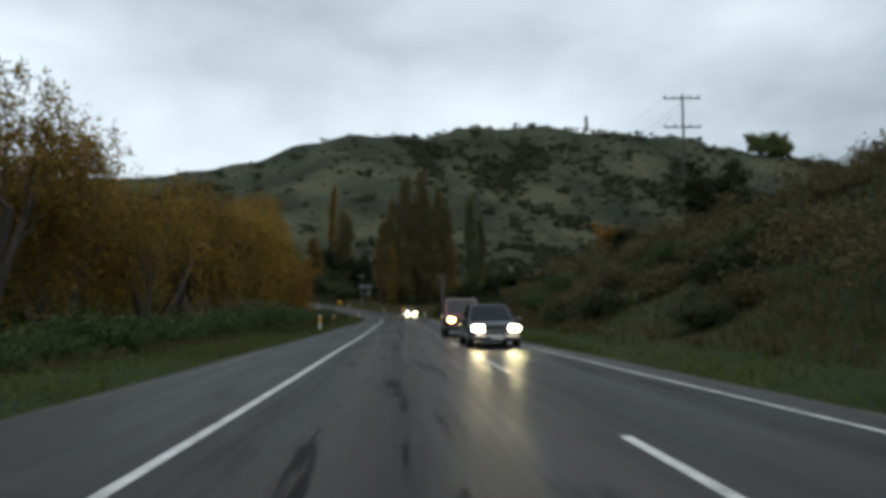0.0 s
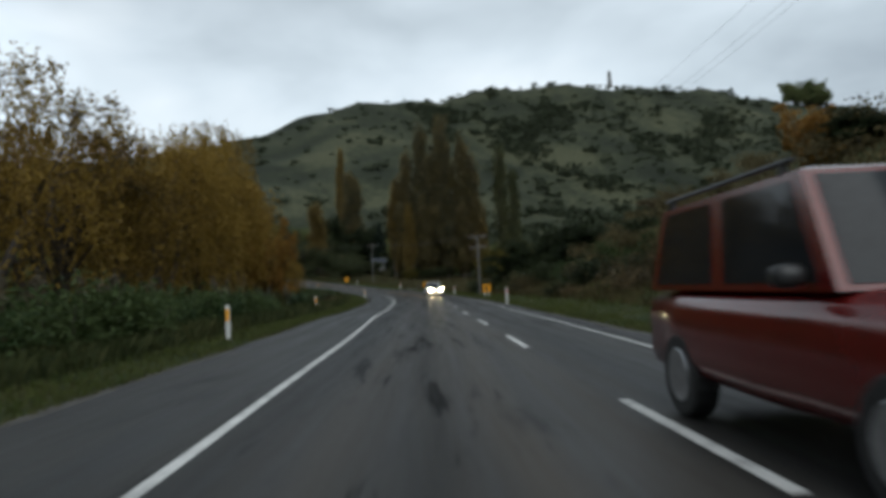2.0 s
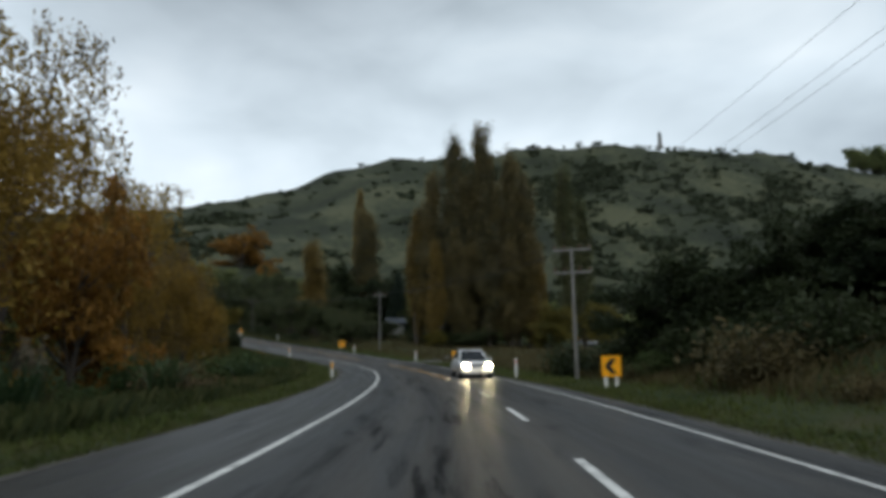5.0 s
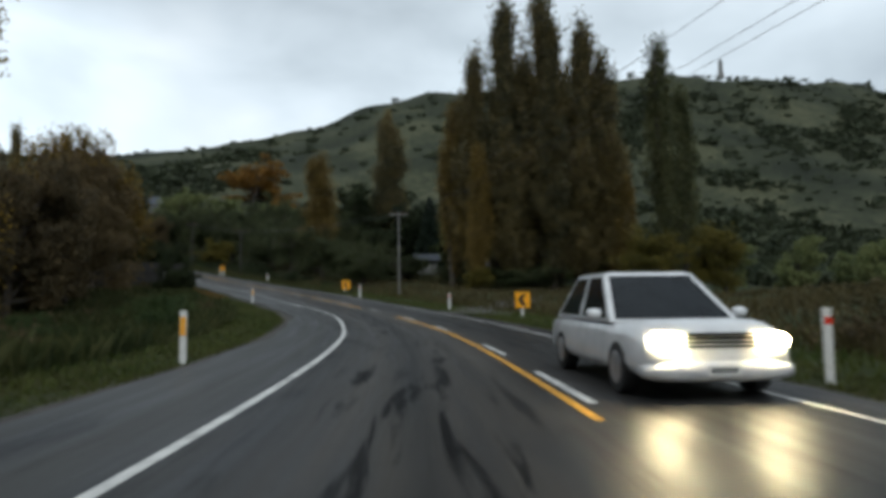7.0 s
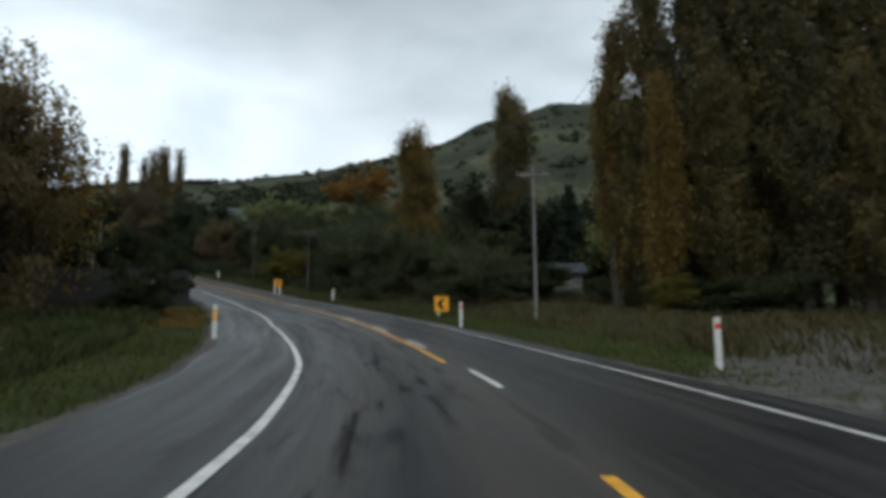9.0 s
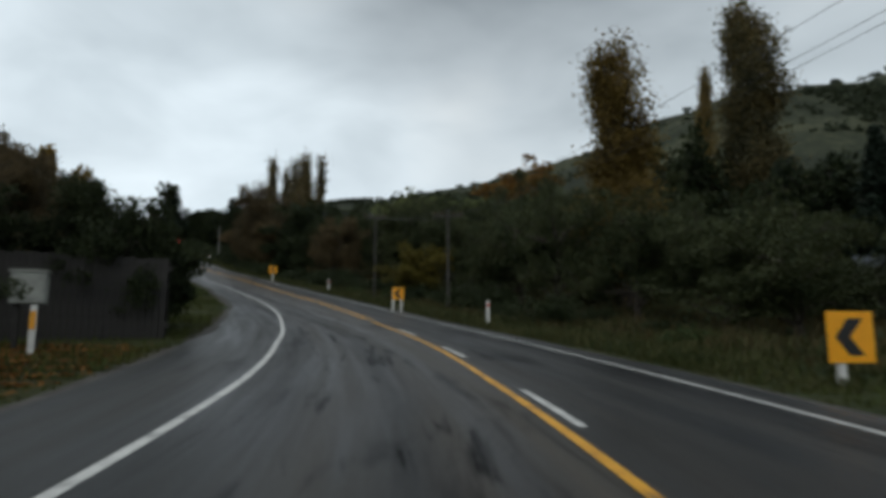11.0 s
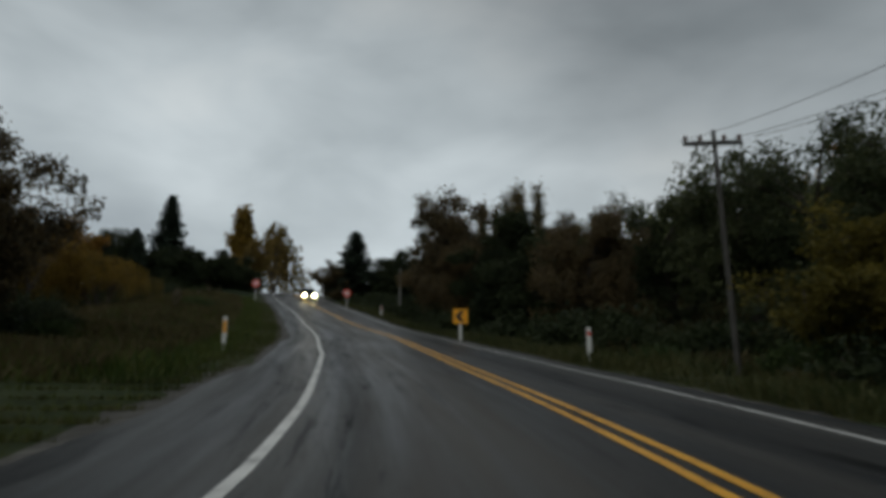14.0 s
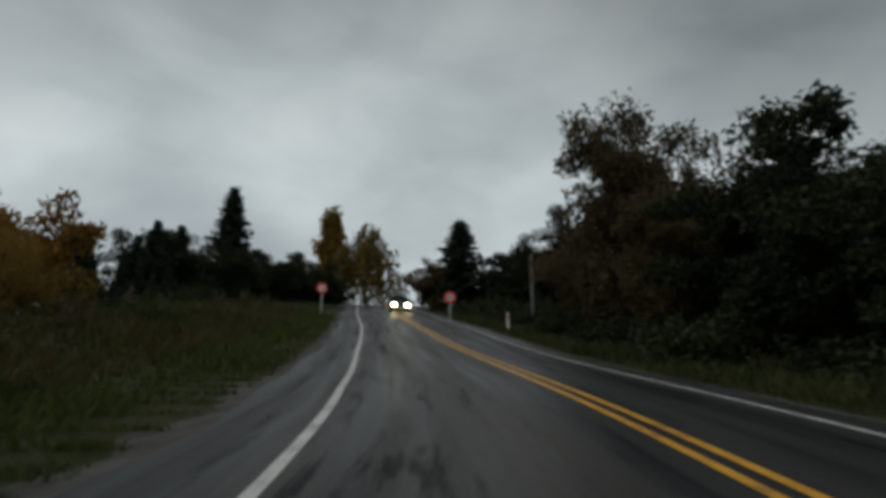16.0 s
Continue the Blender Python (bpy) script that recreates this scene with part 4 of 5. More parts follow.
orange = [broadleaf(11, 6.0, 8000, L_ORANGE, "spreading orange autumn tree on the slope", 0.15, size=0.24)]
yellow = [broadleaf(6, 2.4, 14000, L_YELLOW, "small yellow-green tree beside the road", 0.08, size=0.085)]
firs = [conifer(14, 3.2, 8000, "dark pointed fir tree")]
r = np.random.default_rng(3)
# how high the belt's tops stand over the road, by the length along it
BELT_TOP = ((168, 4.5), (176, 6.5), (184, 7.6), (191, 8.1), (195, 8.7), (200, 9.0), (203, 9.8), (207, 10.6), (211, 10.2), (216, 8.3), (220, 7.6), (226, 6.8), (232, 7.2), (238, 8.6), (246, 9.5), (256, 9.0), (262, 8.5), (269, 6.6), (290, 6.5), (330, 6.0))
belt = []
for i in range(30):
    s = 170 + i * 5.0
    q = on_road(s, 15.5 + r.uniform(-1.2, 2.5))
    belt.append((q[0], q[1], r.uniform(0.75, 0.95), q[2] + float(offset(BELT_TOP, s)) * r.uniform(0.9, 1.02)))
dull = [broadleaf(9, 4.0, 15000, L_MIDDARK, "dull green tree in the roadside belt", 0.04, size=0.1), broadleaf(9, 4.3, 15000, L_MIDDARK, "spreading dull green tree beside the road", 0.04, size=0.1)]
grow(dull, rise(9, belt[:11]), "dull green trees beside the bend")
grow(dark, rise(9, belt[11:]), "belt of dark trees beside the road")
back = []
for i in range(34):
    s = 158 + i * 5.0
    q = on_road(s, 24 + r.uniform(-2, 5))
    back.append((q[0], q[1], r.uniform(0.9, 1.15), q[2] + float(offset(BELT_TOP, s)) * (r.uniform(0.95, 1.25) if s > 185 else r.uniform(0.6, 0.8))))
back_dark = [broadleaf(9, 4.2, 5000, L_DARK, "dark tree behind the roadside belt", 0.04, size=0.2)]
grow(dull, rise(9, back[:13]), "second row of dull green trees")
grow(back_dark, rise(9, back[13:]), "second row of dark trees")
row = []
for i in range(7, 30):
    row.append((-104 + i * 3.6 + r.uniform(-1, 1), 232 - i * 1.1 + r.uniform(-7, 7), r.uniform(0.7, 1.1), r.uniform(0.75, 1.0)))
for i in range(16):
    row.append((-18 + i * 5.0 + r.uniform(-1, 1), 186 + r.uniform(-5, 16), r.uniform(0.5, 0.9), r.uniform(0.9, 1.1)))
for i in range(26):
    row.append((-43 - r.uniform(0, 9), 16 + i * 5.0, r.uniform(0.9, 1.3), r.uniform(0.75, 1.0)))
for i in range(9):
    row.append((308 + i * 4.6, 661 + i * 1.0, 2.3 + 0.4 * math.sin(i * 2.2), 0.9))
grow(fardark, row, "trees at the foot of the hill")
grow(brown, rise(10, [(-70.0, 168.6, 1.0, 17.4), (-66.0, 165.0, 0.95, 15.6), (-76.0, 172.0, 0.8, 15.0), (-71.6, 172.8, 0.75, 15.4), (-62, 163.5, 0.9, 13.6), (-55, 160.5, 0.7, 12.3), (-40.5, 146, 0.85, 14.2), (-38.5, 135, 1.0, 11.5), (-44, 139, 1.0, 10.2), (-89, 206.5, 0.8, 19.6), (-37.5, 139, 0.8, 9.0), (-85.1, 204.8, 0.95, 23.6), (-82.0, 203.6, 0.75, 18.4), (-122, 216, 0.7, 26.5), (-10, 179, 0.7, 9), (-33, 190, 0.7, 10.0), (16.5, 90, 0.7, 8.5), (-66.5, 196.5, 0.65, 16.3)]), "russet trees")
grow(orange, rise(11, [(-83, 274, 1.6, 42.5), (-70, 262, 0.6, 30), (-114, 181.0, 0.85, 24.6), (15.5, 64, 0.28, 9.6), (10.7, 189, 0.24, 10.6), (-22, 98, 0.5, 9.0), (-107.5, 179, 0.6, 22.0)]), "orange trees")
grow(yellow, rise(6, [(-51.8, 189.1, 0.9, 11.3), (3.5, 167, 1.25, 9.0), (12, 170, 1.2, 10.0), (-13.5, 168, 0.7, 5.5)]), "yellow-green trees")
grow(back_dark, rise(9, [(-36.1, 204.1, 1.2, 21.0), (-33.4, 207.0, 1.3, 22.6), (-25.4, 203.3, 1.2, 18.8), (-30.3, 196.9, 0.9, 13.6), (-38.0, 199.0, 0.9, 15.5), (-21.5, 205, 1.2, 18.0), (-18.5, 199, 1.0, 15.0)]), "dark trees behind the poplars")
grow(firs, rise(14, [(-22.4, 197.3, 0.9, 17.9), (-121.3, 219, 1.35, 31), (-138.3, 200, 1.25, 36.6), (-135, 186, 0.85, 28.4), (-150, 185.5, 1.05, 33.0), (-127, 189.5, 0.75, 26.4), (-129.5, 193.4, 0.8, 28.6), (-145, 187, 0.9, 28.5), (-112, 189, 0.55, 23.5)]), "fir trees")
grow(dark, rise(9, [(-143, 191.5, 0.95, 31.0), (-150.5, 197.5, 1.0, 34.2), (*on_road(161.5, -7.6)[:2], 0.42, 5.4), (-122, 192, 0.9, 25.5), (-137, 205, 0.9, 29.4), (-129, 199, 0.7, 26.6), (-133, 204, 0.7, 27.8), (-126, 196, 0.7, 25.2), (-145, 213, 0.9, 30.5), (-169, 226, 0.7, 30.5), (-173, 223, 0.7, 31.0), (-165, 223.5, 0.6, 29.0), (-160, 219, 0.6, 28.5), (-154, 215, 0.6, 28.0), (-141, 210, 0.9, 30), (-99, 180, 0.5, 16.4), (-73.5, 200.0, 0.8, 16.7), (-76.5, 203.0, 0.85, 19.6), (-71.0, 198.8, 0.7, 15.8), (-46.0, 159.6, 0.4, 9.0), (-41.4, 158.4, 0.42, 7.9), (-43.5, 160.0, 0.42, 8.2), (-47, 155, 0.7, 9.6), (-52, 158, 0.7, 10.4), (19.7, 49, 0.62, 12.3), (16.8, 62, 0.45, 9.0), (24, 96, 0.9, 11.0), (20, 104, 0.9, 9.5), (27, 108, 1.0, 11.5), (9.0, 97.0, 0.75, 7.0), (11.0, 103, 0.8, 7.2), (4.0, 101.2, 0.72, 5.8), (6.2, 98.0, 0.7, 6.2), (9.5, 93, 0.7, 6.6)]), "dark trees beyond the verge")

# low growth on the verges
bushes = [shrub(2.0, 1.5, 3200, L_BUSH, "rounded dark green bush on the verge", size=0.085), shrub(1.7, 1.7, 2200, L_BROWN, "low brown bush in rough grass", size=0.085)]
hedge = shrub(2.2, 1.7, 2800, L_DARK, "dense dark bush behind the verge", size=0.1)
spots = []
for i in range(80):
    s = r.uniform(2, 150)
    q = on_road(s, r.uniform(-20, -9.0) if s < 118 else r.uniform(-17, -7))
    spots.append((q[0], q[1], r.uniform(0.6, 1.2) * (1 if s < 118 else 0.6), r.uniform(0.8, 1.1)))
grow([bushes[0], bushes[0], bushes[1]], spots, "bushes on the flat side")
spots = []
for i in range(260):
    s = r.uniform(0, 112)
    q = on_road(s, r.uniform(8.5, 16) if i < 75 else r.uniform(12, 34))
    spots.append((q[0], q[1], r.uniform(0.5, 1.15), r.uniform(0.6, 0.9)))
bank_bush = shrub(1.9, 1.7, 2600, L_BANK, "rough brown-green bush on the bank", size=0.085)
grow([bushes[1], bushes[0], bank_bush, hedge], spots[:75], "scrub on the bank")
m = Mesh()
for x, y, sc, tall in spots[75:]:
    z = ground_z(x, y)
    for _ in range(9):
        g = r.normal(size=3) * np.array([0.75, 0.75, 0.3]) * sc + np.array([x, y, z + 0.75 * sc])
        c = np.tanh(r.normal(size=(64, 3)) * 0.8) * np.array([0.7, 0.7, 0.5]) * sc + g
        c[:, 2] = np.maximum(c[:, 2], z)
        leaves(m, c, 0.085, 1.2)
tagged(part("bank_scrub", m, L_BANK), "rough brown scrub covering the upper bank", "scrub", kind="stuff")
spots = []
for i in range(50):
    s = r.uniform(165, 262)
    d = r.uniform(9.0, 13) if i % 3 else r.uniform(-16, -7)
    q = on_road(s, d)
    spots.append((q[0], q[1], r.uniform(0.4, 0.8), r.uniform(0.6, 0.9)))
grow([bushes[0], hedge], spots, "scrub on the upper verges")
spots = []
for i in range(60):
    s = r.uniform(4, 70)
    k = 0.55 + 0.45 * smooth01((s - 22) / 20)
    q = on_road(s, r.uniform(-15.0, -9.3))
    spots.append((q[0], q[1], r.uniform(0.9, 1.35) * k, r.uniform(0.75, 1.0)))
for i in range(46):
    s = r.uniform(207, 292)
    q = on_road(s, r.uniform(-21, -11.5))
    spots.append((q[0], q[1], r.uniform(0.5, 0.9), r.uniform(0.8, 1.1)))
grow([bushes[0]], spots[:60], "tall bushes beside the willows")
grow([hedge], spots[60:], "dark bushes on the upper bank")
grow([hedge], [(*on_road(s, d)[:2], sc, 0.9) for s, d, sc in ((97, 11.4, 1.0), (99.8, 11.6, 1.1), (102.0, 11.0, 1.0), (95, 11.8, 1.1), (92.5, 11.2, 1.0), (104.5, 11.5, 1.0), (90, 11.5, 1.1), (98.5, 13.5, 1.4))], "dark bushes behind the sign")
low = shrub(1.5, 1.6, 2400, L_DARK, "low dark bush under the roadside trees", size=0.11)
spots = []
for i in range(64):
    s = 188 + i * 1.25 + r.uniform(-0.5, 0.5)
    q = on_road(s, float(offset(FAR, s)) + (r.uniform(4.6, 8.0) if s < 206 else r.uniform(3.4, 6.5)))
    spots.append((q[0], q[1], r.uniform(0.6, 1.1), r.uniform(0.8, 1.15)))
grow([low], spots, "low bushes under the roadside trees")
fl, pa = flax_bush("clump of stiff green flax leaves"), pampas("pampas grass with cream plumes")
grow([fl], [(*on_road(s, d)[:2], sc, 1.0) for s, d, sc in ((62, -9.5, 1.0), (66, -11, 1.2), (70, -10, 1.1), (78, -11.5, 1.2), (84, -9.5, 1.0), (88, -10.5, 1.1), (56, -12, 1.1), (50, -10.5, 1.0), (108, -9, 0.9), (112, -10, 1.0), (96, -9.5, 1.0), (101, -11, 1.1))], "flax by the road")
grow([pa], [(*on_road(s, d)[:2], sc, 1.0) for s, d, sc in ((44, -12.6, 1.0), (48, -12.2, 1.0), (51, -12.5, 1.15), (55, -12.0, 1.15), (58, -13, 1.1), (64, -14, 1.2), (73, -13, 1.2), (80, -14, 1.1), (86, -13, 1.0), (47, -14, 1.2), (92, -12, 1.0), (230, -8.5, 0.5), (236, -9.0, 0.45), (224, -8.0, 0.4), (242, -8.0, 0.45), (247, -7.5, 0.5), (252, -7.0, 0.45))], "pampas by the road")

# scrub dotted over the hill, thicker in the folds
m = Mesh()
hx, hy, hs = [], [], []
while len(hx) < 10500:
    x, y = r.uniform(-340, 430), r.uniform(225, 700)
    v = noise.noise((x * 0.013, y * 0.011, 0.3)) + 0.5 * noise.noise((x * 0.04, y * 0.03, 5.0))
    v -= 0.3 * smooth01((-x - 10) / 50)
    if r.uniform() < min(1.0, max(0.06 if x > -10 else 0.03, (v - 0.03) * 2.6)):
        hx.append(x), hy.append(y), hs.append(r.uniform(0.7, 2.3) * (1.9 if r.uniform() < 0.14 else 1.0))
hz = height(np.array(hx), np.array(hy))
for x, y, z, sc in zip(hx, hy, hz, hs):
    c = np.tanh(r.normal(size=(20, 3))) * np.array([0.95, 0.95, 0.6]) * sc
    c[:, 2] = np.abs(c[:, 2]) + 0.15
    leaves(m, c + (x, y, z), 0.5 * sc, 1.1)
tagged(part("hillside_scrub", m, L_SCRUB), "dark scrub bushes dotted over the grassy hillside", "scrub", kind="stuff")


def grass_field(name, s0, s1, d0, d1, count, mat, tall, label, width=0.012):
    s = RNG.uniform(s0, s1, count)
    u = RNG.uniform(0, 1, count) ** 1.3
    a, b = d0(s), d1(s)
    p = on_road(s, a + (b - a) * u)
    p[:, 2] = height(p[:, 0], p[:, 1]) - 0.02
    L = tall * RNG.uniform(0.5, 1.3, count) * (0.7 + 0.5 * wave(p[:, 0], p[:, 1], 0.8, 9))
    th = RNG.uniform(0, 6.28, count)
    side = np.stack([-np.sin(th), np.cos(th), np.zeros(count)], 1) * width * (1 + u[:, None] * 2)
    lean = np.stack([np.cos(th), np.sin(th), np.zeros(count)], 1) * (L * RNG.uniform(0.1, 0.7, count))[:, None]
    up = np.stack([np.zeros(count), np.zeros(count), L], 1)
    m = Mesh()
    m.quads(np.stack([p - side, p + side, p + side * 0.5 + lean * 0.45 + up * 0.7, p + lean + up], 1))
    return tagged(part(name, m, mat), label, "grass", kind="stuff")


grass_field("verge_grass", 0, 255, lambda s: offset(NEAR, s) + offset(SHOULDER, s) - 0.5, lambda s: offset(NEAR, s) - 8.5, 75000, L_GRASS, 0.18, "short wet green verge grass beside the road", 0.016)
grass_field("verge_grass", 0, 168, lambda s: offset(FAR, s) + 1.3, lambda s: offset(FAR, s) + 7.0, 42000, L_GRASS, 0.22, "wet verge grass below the bank", 0.016)
grass_field("rough_grass", 160, 262, lambda s: offset(FAR, s) + 1.2, lambda s: offset(FAR, s) + 8.0, 42000, L_RANK, 0.4, "dark rough grass below the roadside trees", 0.018)
for side in (0, 1):
    grass_field("edge_grass", 20, 258, (lambda s: offset(FAR, s) + 0.85) if side else (lambda s: offset(NEAR, s) + offset(SHOULDER, s) - 0.3), (lambda s: offset(FAR, s) + 2.6) if side else (lambda s: offset(NEAR, s) + offset(SHOULDER, s) - 2.4), 45000, L_RANK, 0.13, "short wet grass creeping over the gravel edge", 0.014)
grass_field("upper_bank_grass", 196, 264, lambda s: offset(NEAR, s) - 4.0, lambda s: offset(NEAR, s) - 13, 34000, L_DRY, 0.5, "long brown and straw grass on the upper bank", 0.02)
grass_field("upper_bank_grass", 196, 264, lambda s: offset(NEAR, s) - 2.6, lambda s: offset(NEAR, s) - 10, 24000, L_GRASS, 0.4, "rough green grass on the upper bank", 0.018)
grass_field("rank_grass", 40, 160, lambda s: offset(NEAR, s) - 4.6, lambda s: offset(NEAR, s) - 15, 45000, L_RANK, 0.7, "rank green grass behind the mown verge", 0.02)
grass_field("tall_grass", 0, 255, lambda s: offset(NEAR, s) - 6.5, lambda s: offset(NEAR, s) - 18, 50000, L_DRY, 0.5, "tall brown rank grass behind the verge", 0.02)
grass_field("bank_grass", -5, 250, lambda s: offset(FAR, s) + 4.0, lambda s: offset(FAR, s) + 34, 90000, L_DRY, 0.55, "long dry brown grass covering the bank", 0.025)

m = Mesh()
s = RNG.uniform(154, 168, 5000)
p = on_road(s, offset(NEAR, s) - 2.6 - 3.6 * RNG.uniform(0, 1, 5000) ** 0.8)
p[:, 2] = height(p[:, 0], p[:, 1]) + RNG.uniform(0.02, 0.07, 5000)
leaves(m, p, 0.045, 1.2)
tagged(part("leaf_litter", m, L_LITTER), "orange brown fallen leaves on the verge", "leaf litter", kind="stuff")

# ---- roadside furniture ----
def marker_post(label, lens=M_AMBER, low=0.56, tint="amber reflector strip"):
    root = empty("marker_post")
    m = Mesh()
    m.box((-0.065, -0.025, -0.1), (0.065, 0.025, 1.02), 0.012)
    part("post", m, M_POSTWHITE, root)
    m = Mesh()
    m.box((-0.055, -0.034, low), (0.055, -0.0262, 0.92), 0.0)
    part("reflector", m, lens, root, tint)
    m = Mesh()
    m.box((-0.068, -0.028, 1.021), (0.068, 0.028, 1.05), 0.012)
    part("cap", m, M_POSTWHITE, root)
    return tagged(root, label, "marker post")


MARKERS = ((38.0, 5.1), (72.0, 4.9), (107.8, 5.6), (138.6, 6.3), (153.5, 5.3), (176.8, 6.6), (201.8, 6.9), (237.0, 6.0), (50.3, -6.0), (79.2, -8.0), (112.4, -4.5), (148.6, -4.2), (166.2, -6.7), (205.0, -3.4))


def stand(s, d, turn=0.0, sink=0.0):
    q = on_road(s, d)
    return pose(q[0], q[1], ground_z(q[0], q[1]) - sink, 0, 0, heading(s) + turn)


left_post = marker_post("white plastic edge marker post with an amber reflector")
right_post = marker_post("white plastic edge marker post with a small red reflector", M_REDREF, 0.82, "small red reflector")
used = set()
for s, d in MARKERS:
    kind = right_post if d > 0 else left_post
    if kind.name in used:
        copy_thing(kind, stand(s, d, RNG.normal() * 3))
    else:
        kind.matrix_basis = stand(s, d)
        tagged(kind, group="edge marker posts")
        used.add(kind.name)


def chevron(m, zc, zg, legs, size, label):
    """A square board with one black arrowhead that points to the left, on white timber legs."""
    root = empty("chevron_sign", m)
    up = zc - zg
    b = Mesh()
    b.box((-0.375 * size, -0.012, up - 0.375 * size), (0.375 * size, 0.012, up + 0.375 * size), 0.006)
    board = part("board", b, M_SIGNYELLOW, root, "bright yellow reflective board")
    a = Mesh()
    w = 0.13
    ring = [(0.20, 0.27), (0.20 - 2 * w + 0.02, 0.27), (-0.26, 0.0), (0.20 - 2 * w + 0.02, -0.27), (0.20, -0.27), (-0.02, 0.0)]
    v = [(x * size, -0.0165, up + z * size) for x, z in ring] + [(x * size, -0.0125, up + z * size) for x, z in ring]
    a.add(v, [(0, 1, 2, 5), (5, 2, 3, 4), *[(i, i + 6, (i + 1) % 6 + 6, (i + 1) % 6) for i in range(6)]])
    part("arrowhead", a, M_SIGNBLACK, board, "black arrowhead pointing left")
    for x in legs:
        l = Mesh()
        l.box((x - 0.06, 0.0125, -0.3), (x + 0.06, 0.11, up + 0.2), 0.01)
        part("leg", l, M_POSTWHITE, root)
    return tagged(root, label, "road sign", group="curve chevron signs")


for x, y, z, s, turn, legs, size in ((0.23, 97.7, 0.78, 97.0, 4, (-0.22, 0.22), 1.06), (-7.76, 131.3, 1.46, 129.5, 4, (0.0,), 1.02), (-24.5, 159.5, 3.28, 160.5, 0, (-0.16,), 1.06), (-44.6, 176.0, 6.12, 187, -6, (-0.25, 0.18), 0.82), (-68.1, 190.3, 10.38, 213.7, -4, (0.0,), 0.86)):
    g = ground_z(x, y)
    chevron(pose(x, y, g, 0, 0, heading(s) + turn), z, g, legs, size, "yellow chevron curve sign on white posts" if len(legs) > 1 else "yellow chevron curve sign on one white post")


def round_sign(m, up, label):
    root = empty("speed_sign", m)
    p = Mesh()
    p.tube([(0, 0.03, -0.3), (0, 0.03, up + 0.3)], [0.035, 0.035], 8)
    part("post", p, M_POSTWHITE, root)
    th = np.arange(28) * 2 * np.pi / 28
    def disc(r0, r1, y0, y1):
        q = Mesh()
        v = [(r0 * math.cos(t), y0, up + r0 * math.sin(t)) for t in th] + [(r1 * math.cos(t), y1, up + r1 * math.sin(t)) for t in th]
        q.add(v, [(i, (i + 1) % 28, 28 + (i + 1) % 28, 28 + i) for i in range(28)] + [tuple(range(28))])
        return q
    face = part("disc", disc(0.375, 0.375, -0.012, 0.0), M_SIGNRED, root, "red-rimmed reflective disc")
    part("centre", disc(0.22, 0.22, -0.017, -0.0125), M_SIGNWHITE, face, "white centre of the disc")
    b = Mesh()
    for x in (-0.1, 0.03):
        b.box((x, -0.022, up - 0.1), (x + 0.07, -0.0175, up + 0.1))
    part("bars", b, M_SIGNBLACK, face, "dark bars")
    return tagged(root, label, "road sign", group="round signs at the crest")


for x, y, z, s in ((-101.2, 205.3, 17.8, 249), (-110.2, 200.1, 19.5, 256)):
    g = ground_z(x, y)
    round_sign(pose(x, y, g, 0, 0, heading(s)), max(1.6, z - g), "red-rimmed round speed sign on a post")


def power_pole(m, h, arms, label, mat, reach=1.1, lean=0.0):
    root = empty("power_pole", m)
    slim_k = min(1.0, reach / 1.1)
    p = Mesh()
    p.tube([(0, 0, -0.5), (0, 0, h * 0.5), (lean, 0, h)], [0.11 * slim_k, 0.095 * slim_k, 0.075 * slim_k], 10)
    part("pole", p, mat, root)
    for z in arms:
        c = Mesh()
        c.box((-reach, 0.08, h - z - 0.05), (reach, 0.17, h - z + 0.05), 0.01)
        arm = part("crossarm", c, mat, root)
        for x in (-0.91 * reach, -0.41 * reach, 0.41 * reach, 0.91 * reach):
            i = Mesh()
            i.tube([(x, 0.125, h - z + 0.051), (x, 0.15, h - z + 0.12), (x, 0.15, h - z + 0.2), (x, 0.15, h - z + 0.24)], [0.025, 0.06, 0.055, 0.02], 8)
            part("insulator", i, M_CERAMIC, arm)
    return tagged(root, label, "power pole", group="power poles")


def pole_at(x, y, h, arms, turn, label, mat=M_POLE, reach=0.95):
    z = ground_z(x, y)
    power_pole(pose(x, y, z, 0, 0, turn), h, arms, label, mat, reach)
    return np.array([x, y, z + h])


tops = [pole_at(-19.1, 157.5, 7.6, (0.35,), 10, "grey power pole with one crossarm beside the road", M_POLE, 0.8),
        pole_at(-44.5, 180.9, 11.4 - ground_z(-44.5, 180.9), (0.3,), 35, "tall dark power pole in front of dull green trees", M_DARKPOLE, 0.85),
        pole_at(-54.2, 186.7, 13.3 - ground_z(-54.2, 186.7), (0.3,), 45, "dark weathered power pole with a crossarm", M_DARKPOLE, 0.75),
        pole_at(-95.0, 207.0, 4.2, (), 60, "thin grey pole near the crest")]
bank_pole = pole_at(18.6, 51.7, 18.0 - ground_z(18.6, 51.7), (0.3, 2.6), 0, "timber power pole with two crossarms on the bank", M_DARKPOLE, 1.45)


def wire(a, b, sag):
    u = np.linspace(0, 1, 17)[:, None]
    p = a + (b - a) * u
    p[:, 2] -= (sag * 4 * u * (1 - u))[:, 0]
    m = Mesh()
    m.tube(p, [0.008] * 17, 4)
    tagged(part("power_line", m, M_WIRE), "thin dark overhead power line", "cable", group="overhead lines")


